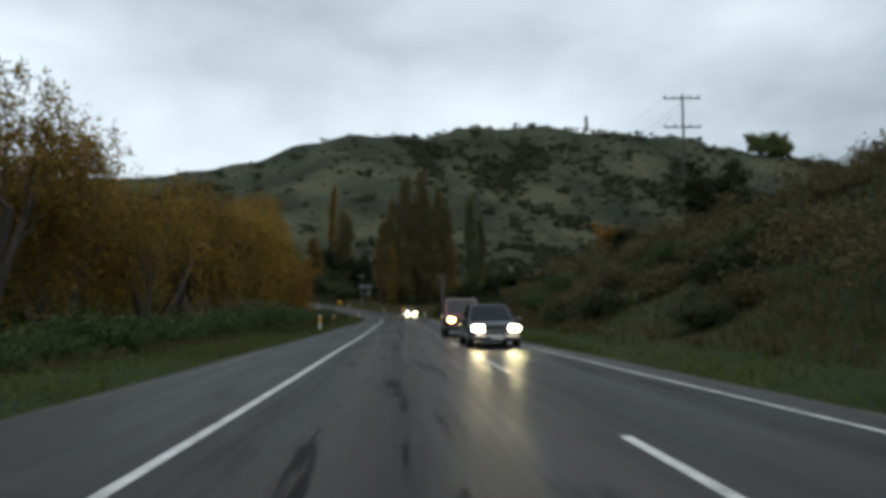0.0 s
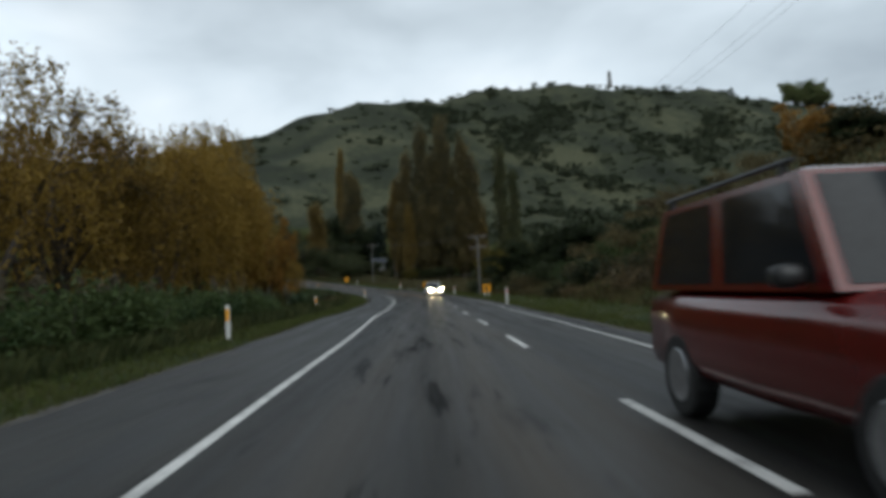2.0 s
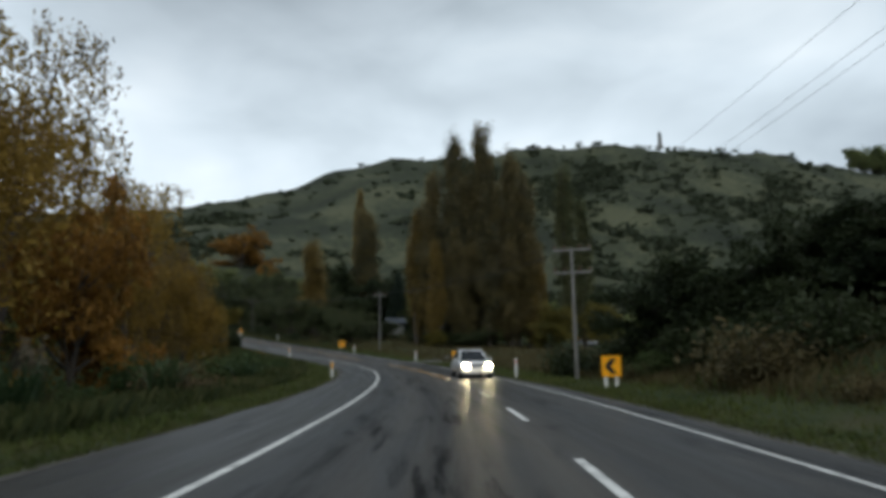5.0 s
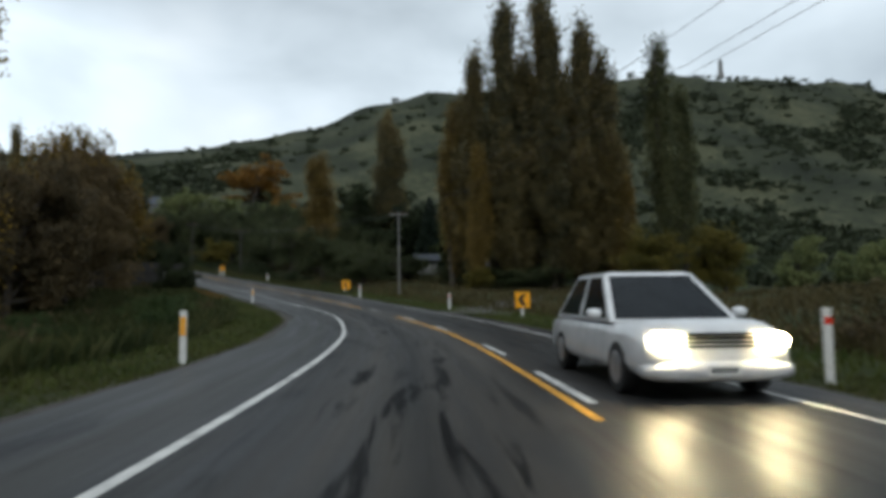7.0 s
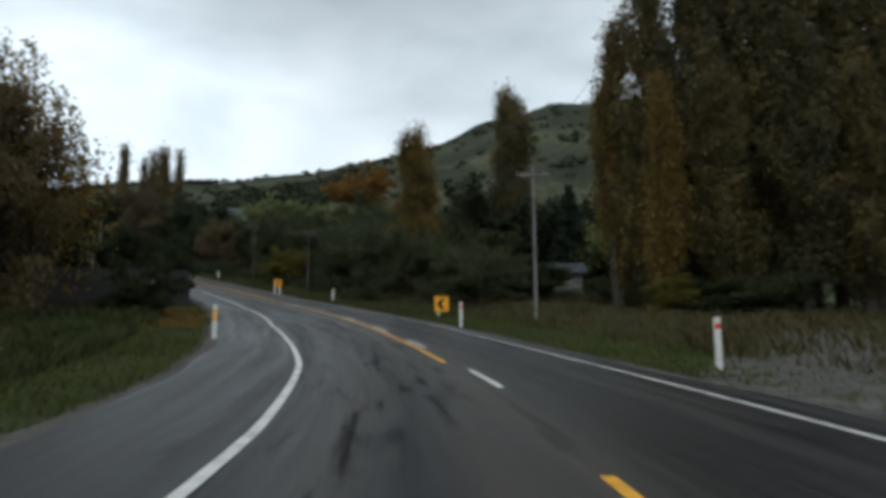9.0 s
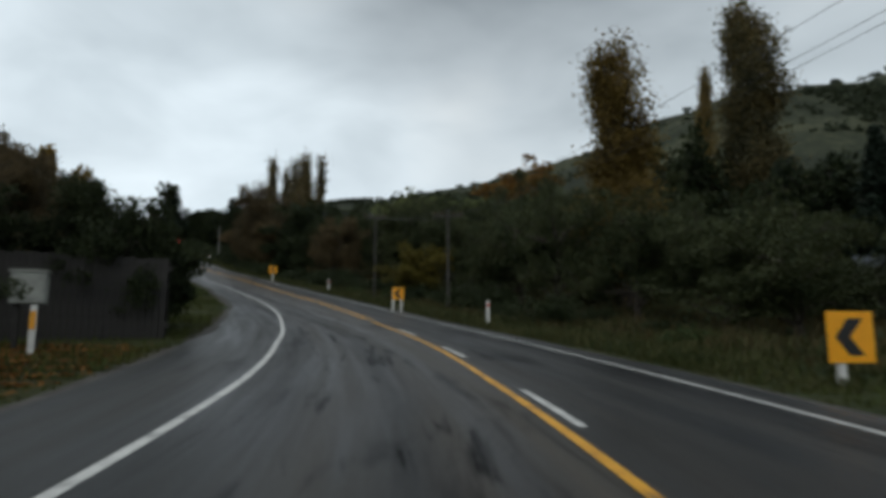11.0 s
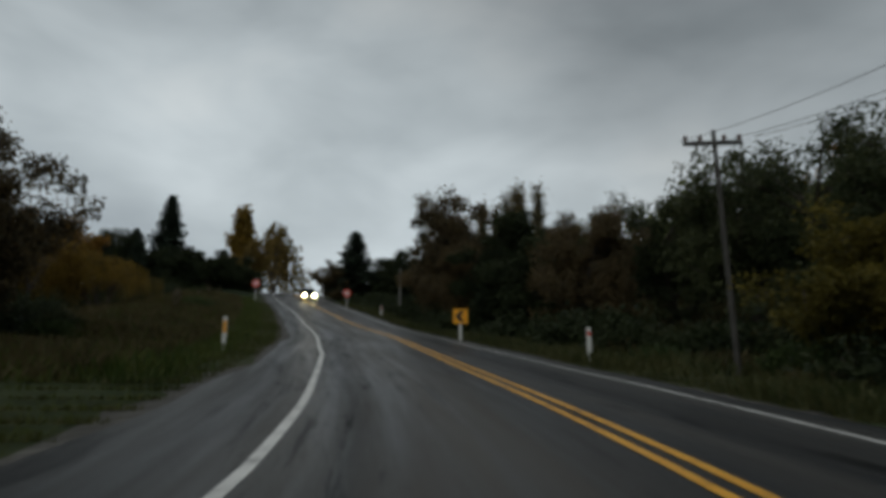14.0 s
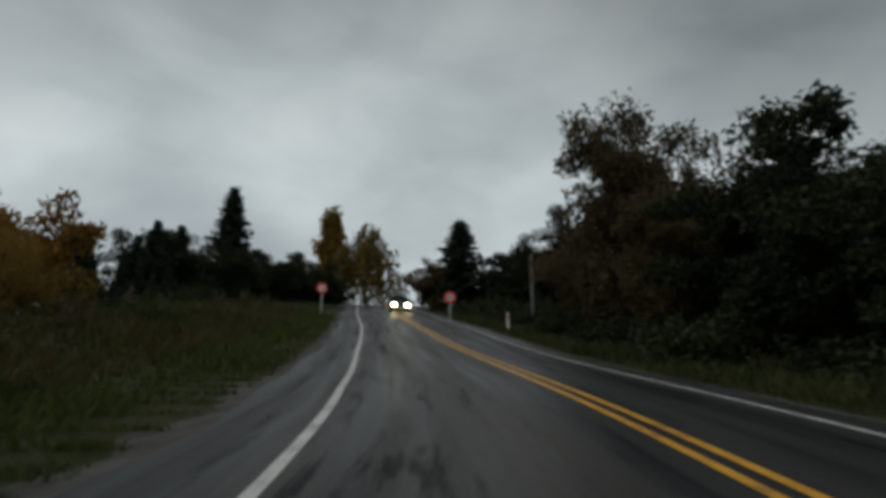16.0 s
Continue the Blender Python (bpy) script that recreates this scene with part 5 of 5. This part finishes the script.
near_pole = pole_at(-0.3, 104.7, 6.6 - ground_z(-0.3, 104.7), (0.1, 1.25), -12, "grey power pole with two crossarms beside the road", M_POLE)
for off in (-1.0, 0.45, 1.0):
    wire(bank_pole + (off * 1.3, 0.15, -0.1), near_pole + (off, 0.15, 0.1), 0.8)
    wire(near_pole + (off, 0.15, 0.1), tops[0] + (off * 0.9, 0.15 + off * 0.2, -0.1), 0.6)
    wire(tops[0] + (off * 0.9, 0.15 + off * 0.2, -0.1), tops[1] + (off * 0.8, 0.15 + off * 0.5, -0.2), 0.6)
    wire(tops[1] + (off * 0.8, 0.15 + off * 0.5, -0.2), tops[2] + (off * 0.7, 0.15 + off * 0.6, -0.2), 0.3)

# ---- oncoming cars ----
M_TYRE = plain("wet_tyre_rubber", [(0.008, 0.008, 0.008), (0.016, 0.016, 0.016), (0.024, 0.024, 0.024)], 12.0, 0.7)
M_RIM = plain("alloy_rim", [(0.3, 0.3, 0.31), (0.45, 0.45, 0.46), (0.55, 0.55, 0.56)], 8.0, 0.3, 0.9)
M_TRIM = plain("black_car_plastic", [(0.01, 0.01, 0.01), (0.02, 0.02, 0.02), (0.03, 0.03, 0.03)], 8.0, 0.45)
M_PLATE = plain("number_plate_white", [(0.6, 0.6, 0.58), (0.72, 0.72, 0.7), (0.76, 0.76, 0.74)], 10.0, 0.4)
M_GLASS = plain("dark_car_glass", [(0.010, 0.012, 0.014), (0.016, 0.019, 0.022), (0.022, 0.026, 0.03)], 2.0, 0.06, spec=0.22)


def paint(name, col):
    m = plain(name, [tuple(0.8 * k for k in col), col, tuple(min(1, 1.1 * k) for k in col)], 3.0, 0.22, 0.0)
    b = m.node_tree.nodes["Principled BSDF"]
    b.inputs["Coat Weight"].default_value, b.inputs["Coat Roughness"].default_value = 0.35, 0.1
    return m


def lamp_material(name, col, power):
    m, nt, b = material(name)
    b.inputs["Base Color"].default_value = (0.8, 0.8, 0.8, 1)
    b.inputs["Emission Color"].default_value, b.inputs["Emission Strength"].default_value = (*col, 1), power
    b.inputs["Roughness"].default_value = 0.1
    return m


LAMP_BRIGHT, LAMP_WARM = lamp_material("headlamp_lit", (1.0, 0.80, 0.44), 150.0), lamp_material("headlamp_dim", (1.0, 0.68, 0.26), 14.0)


def loft(sections, n=16):
    """Closed skin through rounded cross-sections (y, half width, bottom, top, roundness)."""
    m = Mesh()
    rings = []
    for y, hw, z0, z1, k in sections:
        th = (np.arange(n) + 0.5) * 2 * np.pi / n
        c, s = np.cos(th), np.sin(th)
        e = 2.0 / k
        x = hw * np.sign(c) * np.abs(c) ** e
        z = (z0 + z1) / 2 + (z1 - z0) / 2 * np.sign(s) * np.abs(s) ** e
        rings.append(np.stack([x, np.full(n, y), z], 1))
    f = []
    for i in range(len(rings) - 1):
        for j in range(n):
            j2 = (j + 1) % n
            f.append((i * n + j, i * n + j2, (i + 1) * n + j2, (i + 1) * n + j))
    f += [tuple(range(n))[::-1], tuple(range((len(rings) - 1) * n, len(rings) * n))]
    return m.add(np.concatenate(rings), f)


def pane(mesh, a, b, c, d, inset, lift):
    """A thin plate inside the quad a b c d, lifted off its face."""
    q = np.array([a, b, c, d], float)
    mid = q.mean(0)
    n = np.cross(q[1] - q[0], q[3] - q[0])
    n /= np.linalg.norm(n)
    q = mid + (q - mid) * inset
    mesh.add(np.concatenate([q + n * lift, q + n * (lift - 0.012)]), [(0, 1, 2, 3), (4, 7, 6, 5), (0, 4, 5, 1), (1, 5, 6, 2), (2, 6, 7, 3), (3, 7, 4, 0)])


def car(m, W, H, L, bonnet, mat, lamp, label, boxy=False, lamp_label="lit headlight"):
    root = empty("car", m)
    hw, f = W / 2, L / 2
    waist = H * (0.60 if boxy else 0.58)
    low = 0.30 if boxy else 0.20
    body = loft([(-f, hw * 0.86, low + 0.12, waist * 0.9, 4), (-f + 0.12, hw * 0.95, low, waist * 0.97, 5), (-f * 0.6, hw, low, waist, 5), (0, hw, low - 0.02, waist, 5), (f * 0.30, hw, low, waist, 5),
                 (f * 0.42, hw, low, waist * 0.99, 5), (f * 0.78, hw * 0.98, low, bonnet, 4.5), (f - 0.14, hw * 0.94, low, bonnet * 0.90, 4), (f, hw * 0.84, low + 0.10, bonnet * 0.74, 3.5)], 20)
    part("body", body, mat, root, smooth=True)
    y0, y1 = -f * (0.93 if boxy else 0.80), f * (0.40 if boxy else 0.46)
    t0, t1 = -f * (0.86 if boxy else 0.52), f * (0.20 if boxy else 0.06)
    wb, wt = hw * 0.93, hw * (0.82 if boxy else 0.70)
    zb, zt = waist - 0.03, H - 0.03
    B = [(-wb, y0, zb), (wb, y0, zb), (wb, y1, zb), (-wb, y1, zb)]
    T = [(-wt, t0, zt), (wt, t0, zt), (wt, t1, zt), (-wt, t1, zt)]
    cab = Mesh()
    crown = [(x * 0.86, y * 0.9 + 0.1 * (t0 + t1) / 2, H) for x, y, _ in T]
    cab.add(B + T + crown, [(0, 1, 5, 4), (1, 2, 6, 5), (2, 3, 7, 6), (3, 0, 4, 7), (4, 5, 9, 8), (5, 6, 10, 9), (6, 7, 11, 10), (7, 4, 8, 11), (8, 9, 10, 11)])
    part("cabin", cab, mat, root)
    for name, quad, ins in (("windscreen", (B[2], B[3], T[3], T[2]), 0.90), ("rear_window", (B[0], B[1], T[1], T[0]), 0.84)):
        g = Mesh()
        pane(g, *quad, ins, 0.006)
        part(name, g, M_GLASS, root, "dark tinted glass")
    for sx in (0, 1):
        lo_a, lo_b = (np.array(B[1]), np.array(B[2])) if sx else (np.array(B[3]), np.array(B[0]))
        hi_a, hi_b = (np.array(T[1]), np.array(T[2])) if sx else (np.array(T[3]), np.array(T[0]))
        for u0, u1 in ((0.02, 0.49), (0.51, 0.98)):
            g = Mesh()
            pane(g, lo_a + (lo_b - lo_a) * u0, lo_a + (lo_b - lo_a) * u1, hi_a + (hi_b - hi_a) * u1, hi_a + (hi_b - hi_a) * u0, 0.86, 0.006)
            part("side_window", g, M_GLASS, root)
    r = 0.36 if boxy else 0.31
    for sx in (-1, 1):
        for wy in (-f * 0.60, f * 0.62):
            x = sx * (hw - 0.11)
            t = Mesh()
            t.tube([(x - 0.11, wy, r), (x - 0.09, wy, r), (x + 0.09, wy, r), (x + 0.11, wy, r)], [r - 0.03, r, r, r - 0.03], 22)
            wheel = part("wheel", t, M_TYRE, root)
            q = Mesh()
            q.tube([(x + sx * 0.105, wy, r), (x + sx * 0.118, wy, r), (x + sx * 0.13, wy, r)], [r * 0.64, r * 0.60, r * 0.18], 16)
            part("rim", q, M_RIM, wheel)
        hl = loft([(f - 0.13, 0.17, bonnet * 0.66, bonnet * 0.84, 3), (f - 0.02, 0.16, bonnet * 0.665, bonnet * 0.83, 3), (f + 0.015, 0.13, bonnet * 0.68, bonnet * 0.81, 2.5)], 14)
        part("headlight", hl, lamp, root, lamp_label, smooth=True, at=Matrix.Translation((sx * hw * 0.66, 0.02, 0)))
        mi = loft([(0, 0.09, 0, 0.13, 3), (0.07, 0.10, -0.01, 0.14, 3), (0.13, 0.06, 0.02, 0.11, 3)], 10)
        part("mirror", mi, M_TRIM if boxy else mat, root, smooth=True, at=Matrix.Translation((sx * (hw + 0.07), y1 - 0.30, waist)))
    g = Mesh()
    for i in range(4):
        z = bonnet * 0.66 + i * 0.045
        g.box((-hw * 0.44, f - 0.06, z), (hw * 0.44, f + 0.012, z + 0.026))
    part("grille", g, M_TRIM, root, "black slatted grille")
    bu = loft([(f - 0.20, hw * 0.97, low + 0.02, low + 0.26, 4), (f - 0.02, hw * 0.92, low + 0.02, low + 0.25, 4), (f + 0.05, hw * 0.80, low + 0.06, low + 0.22, 3)], 16)
    part("bumper", bu, M_TRIM if boxy else mat, root, smooth=True)
    p = Mesh()
    p.box((-0.18, f + 0.052, low + 0.09), (0.18, f + 0.064, low + 0.20))
    plate = part("number_plate", p, M_PLATE, root, "white plate with dark bars")
    p = Mesh()
    for i in range(5):
        p.box((-0.14 + i * 0.06, f + 0.0645, low + 0.12), (-0.10 + i * 0.06, f + 0.068, low + 0.175))
    part("bars", p, M_SIGNBLACK, plate)
    if boxy:
        for x in (-0.5, 0.5):
            k = Mesh()
            k.tube([(x * W * 0.8, t0 + 0.1, H + 0.05), (x * W * 0.8, t1 - 0.1, H + 0.05)], [0.02, 0.02], 6)
            k.box((x * W * 0.8 - 0.02, t0 + 0.2, H - 0.04), (x * W * 0.8 + 0.02, t0 + 0.26, H + 0.04))
            k.box((x * W * 0.8 - 0.02, t1 - 0.26, H - 0.04), (x * W * 0.8 + 0.02, t1 - 0.2, H + 0.04))
            part("roof_rail", k, M_TRIM, root)
    return tagged(root, label, "car")


def on_lane(s, d):
    q = on_road(s, d)
    slope = math.degrees(math.atan2(float(on_road(s + 2, d)[2] - on_road(s - 2, d)[2]), 4.0))
    return pose(q[0], q[1], q[2] + 0.004, -slope, 0, heading(s) + 180)


car(on_lane(24.2, 3.2), 1.78, 1.45, 4.4, 0.86, paint("dark_silver_paint", (0.05, 0.055, 0.068)), LAMP_BRIGHT, "dark silver sedan with bright headlights on the wet road")
car(on_lane(34.2, 3.05), 1.82, 1.84, 4.5, 1.08, paint("dark_red_paint", (0.10, 0.008, 0.007)), LAMP_WARM, "dark red four-wheel drive with its headlights on", True)
car(on_lane(108.1, 3.15), 1.78, 1.47, 4.5, 0.88, paint("white_paint", (0.66, 0.67, 0.68)), LAMP_BRIGHT, "white sedan with bright headlights on the wet road")
car(on_lane(267.0, 2.7), 1.78, 1.46, 4.4, 0.87, paint("grey_paint", (0.10, 0.11, 0.12)), LAMP_BRIGHT, "dark grey car with lit headlights below the crest")
car(pose(9.8, 180.0, ground_z(9.8, 180.0) + 0.05, 0, 0, 78), 1.76, 1.45, 4.4, 0.86, paint("pale_paint", (0.42, 0.43, 0.44)), M_GLASS, "pale car parked on the grass beside the poplars", False, "unlit headlight")

# ---- fence, cabinet and gate side ----
def board_fence(a, b, h, label):
    a, b = np.array(a), np.array(b)
    L = float(np.linalg.norm(b - a))
    turn = math.degrees(math.atan2(b[1] - a[1], b[0] - a[0]))
    root = empty("board_fence", pose(a[0], a[1], 0, 0, 0, turn))
    c, s = math.cos(radians(turn)), math.sin(radians(turn))
    def gz(x):
        return ground_z(a[0] + c * x, a[1] + s * x)
    n = int(L / 0.16)
    me = Mesh().box((0, -0.012, -0.05), (0.15, 0.012, h), 0.004).data("board", M_FENCE)
    for i in range(n):
        k = new("board", me)
        k.parent = root
        k.matrix_basis = pose(i * 0.16, RNG.normal() * 0.004, gz(i * 0.16) + RNG.normal() * 0.012, 0, 0, RNG.normal() * 0.6)
    me = Mesh().box((-0.06, 0.06, -0.4), (0.06, 0.18, h - 0.05), 0.01).data("post", M_FENCE)
    for i in range(int(L / 2.4) + 1):
        k = new("post", me)
        k.parent = root
        k.matrix_basis = pose(min(i * 2.4 + 0.1, L), 0, gz(i * 2.4))
    for z in (0.35, h - 0.3):
        m = Mesh()
        x = np.linspace(0, L, 8)
        for i in range(7):
            z0, z1 = gz(x[i]) + z, gz(x[i + 1]) + z
            m.add([(x[i], 0.014, z0), (x[i + 1], 0.014, z1), (x[i + 1], 0.06, z1), (x[i], 0.06, z0), (x[i], 0.014, z0 + 0.09), (x[i + 1], 0.014, z1 + 0.09), (x[i + 1], 0.06, z1 + 0.09), (x[i], 0.06, z0 + 0.09)],
                  [(0, 3, 2, 1), (4, 5, 6, 7), (0, 1, 5, 4), (2, 3, 7, 6), (0, 4, 7, 3), (1, 2, 6, 5)])
        part("rail", m, M_FENCE, root)
    return tagged(root, label, "fence")


board_fence(on_road(168.6, -13.0)[:2], on_road(170.3, -4.7)[:2], 2.15, "dark weathered close-boarded timber fence")
board_fence(on_road(170.45, -4.8)[:2], on_road(178.0, -8.5)[:2], 2.0, "dark timber fence turning back from the road")


def cabinet(m, label):
    root = empty("letterbox", m)
    b = Mesh()
    b.box((-0.34, -0.2, 0.95), (0.34, 0.2, 1.62), 0.03)
    box = part("box", b, M_BOXGREY, root, "pale grey metal box")
    d = Mesh()
    d.box((-0.29, -0.215, 1.02), (0.29, -0.202, 1.56), 0.005)
    part("door", d, M_BOXGREY, box)
    k = Mesh()
    k.box((-0.37, -0.24, 1.622), (0.37, 0.24, 1.66), 0.02)
    part("lid", k, M_BOXGREY, root)
    for x in (-0.2, 0.2):
        p = Mesh()
        p.box((x - 0.05, -0.05, -0.3), (x + 0.05, 0.05, 0.949), 0.01)
        part("leg", p, M_FENCE, root)
    return tagged(root, label, "letterbox")


cabinet(stand(167.4, -7.2, 6), "pale grey letterbox on dark legs before the fence")

# ---- buildings on the slope and the tower on the ridge ----
def cottage(m, L, D, h, roof_h, label, wall=None):
    root = empty("house", m)
    w = Mesh()
    w.box((-L / 2, -D / 2, -1.5), (L / 2, D / 2, h))
    w.add([(-L / 2, -D / 2, h), (-L / 2, D / 2, h), (-L / 2, 0, h + roof_h), (L / 2, -D / 2, h), (L / 2, D / 2, h), (L / 2, 0, h + roof_h)], [(0, 2, 1), (3, 4, 5)])
    part("wall", w, wall or M_WALL, root)
    rf = Mesh()
    e = 0.45
    for sy in (-1, 1):
        y0, z0 = sy * (D / 2 + e), h - e * roof_h / (D / 2)
        rf.add([(-L / 2 - e, y0, z0 + 0.02), (L / 2 + e, y0, z0 + 0.02), (L / 2 + e, 0, h + roof_h + 0.02), (-L / 2 - e, 0, h + roof_h + 0.02),
                (-L / 2 - e, y0, z0 + 0.14), (L / 2 + e, y0, z0 + 0.14), (L / 2 + e, 0, h + roof_h + 0.14), (-L / 2 - e, 0, h + roof_h + 0.14)],
               [(0, 3, 2, 1), (4, 5, 6, 7), (0, 1, 5, 4), (1, 2, 6, 5), (2, 3, 7, 6), (3, 0, 4, 7)])
    part("roof", rf, M_ROOF, root, "blue-grey metal roof")
    for x in np.arange(-L / 2 + 1.2, L / 2 - 0.8, 2.6):
        fr = Mesh()
        fr.box((x - 0.55, -D / 2 - 0.04, 0.85), (x + 0.55, -D / 2 - 0.002, 2.05))
        win = part("window", fr, M_POSTWHITE, root)
        g = Mesh()
        g.box((x - 0.46, -D / 2 - 0.05, 0.94), (x + 0.46, -D / 2 - 0.042, 1.96))
        part("pane", g, M_WINDOW, win, "dark window pane")
    return tagged(root, label, "house")


cottage(pose(-97, 234, ground_z(-97, 234) + 0.2, 0, 0, 38), 17, 7, 2.7, 2.0, "low house with a blue-grey roof on the slope")
cottage(pose(-22.5, 194, ground_z(-22.5, 194), 0, 0, 15), 2.8, 2.3, 2.0, 0.7, "small pale shed under the trees")
cottage(pose(-12.0, 186, ground_z(-12, 186), 0, 0, 10), 4.0, 3.0, 2.2, 0.7, "small pale grey outbuilding behind the poplars")

tw = Mesh()
tz = ground_z(128, 594)
ring = np.arange(10) * 2 * np.pi / 10
lev = ((2.4, -1.0), (2.2, 2.0), (1.7, 2.2), (1.4, 10.0), (1.75, 10.3), (1.75, 11.2), (0.9, 11.4), (0.2, 14.0))
v = [(rr * math.cos(t), rr * math.sin(t), z) for rr, z in lev for t in ring]
f = [(i * 10 + j, i * 10 + (j + 1) % 10, (i + 1) * 10 + (j + 1) % 10, (i + 1) * 10 + j) for i in range(len(lev) - 1) for j in range(10)]
tw.add(v, f + [tuple(range((len(lev) - 1) * 10, len(lev) * 10))])
tagged(part("tower", tw, M_POLE, at=pose(128, 594, tz)), "slim grey tower standing on the ridge", "tower")

# gravel track that leaves the road in the bend
st = np.linspace(0, 1, 26)
p0, p1, p2 = on_road(133.0, 5.6), on_road(139.0, 7.5), on_road(147.0, 17.0)
track, wid = [], []
for u in st:
    q = p0 * (1 - u) ** 2 + p1 * 2 * u * (1 - u) + p2 * u ** 2
    dq = (p1 - p0) * 2 * (1 - u) + (p2 - p1) * 2 * u
    n = np.array([dq[1], -dq[0]]) / np.hypot(dq[0], dq[1])
    hw = 2.6 - 1.4 * u
    for k in np.linspace(-1, 1, 5):
        x, y = q[0] + n[0] * hw * k, q[1] + n[1] * hw * k
        track.append((x, y, ground_z(x, y) + 0.075 - 0.05 * abs(k)))
me = bpy.data.meshes.new("gravel_track")
me.from_pydata(track, [], [(i * 5 + j, i * 5 + j + 1, i * 5 + j + 6, i * 5 + j + 5) for i in range(25) for j in range(4)])
me.materials.append(M_GRAVEL)
tagged(new("gravel_track", me), "pale gravel track leaving the road in the bend", "track", kind="structure")
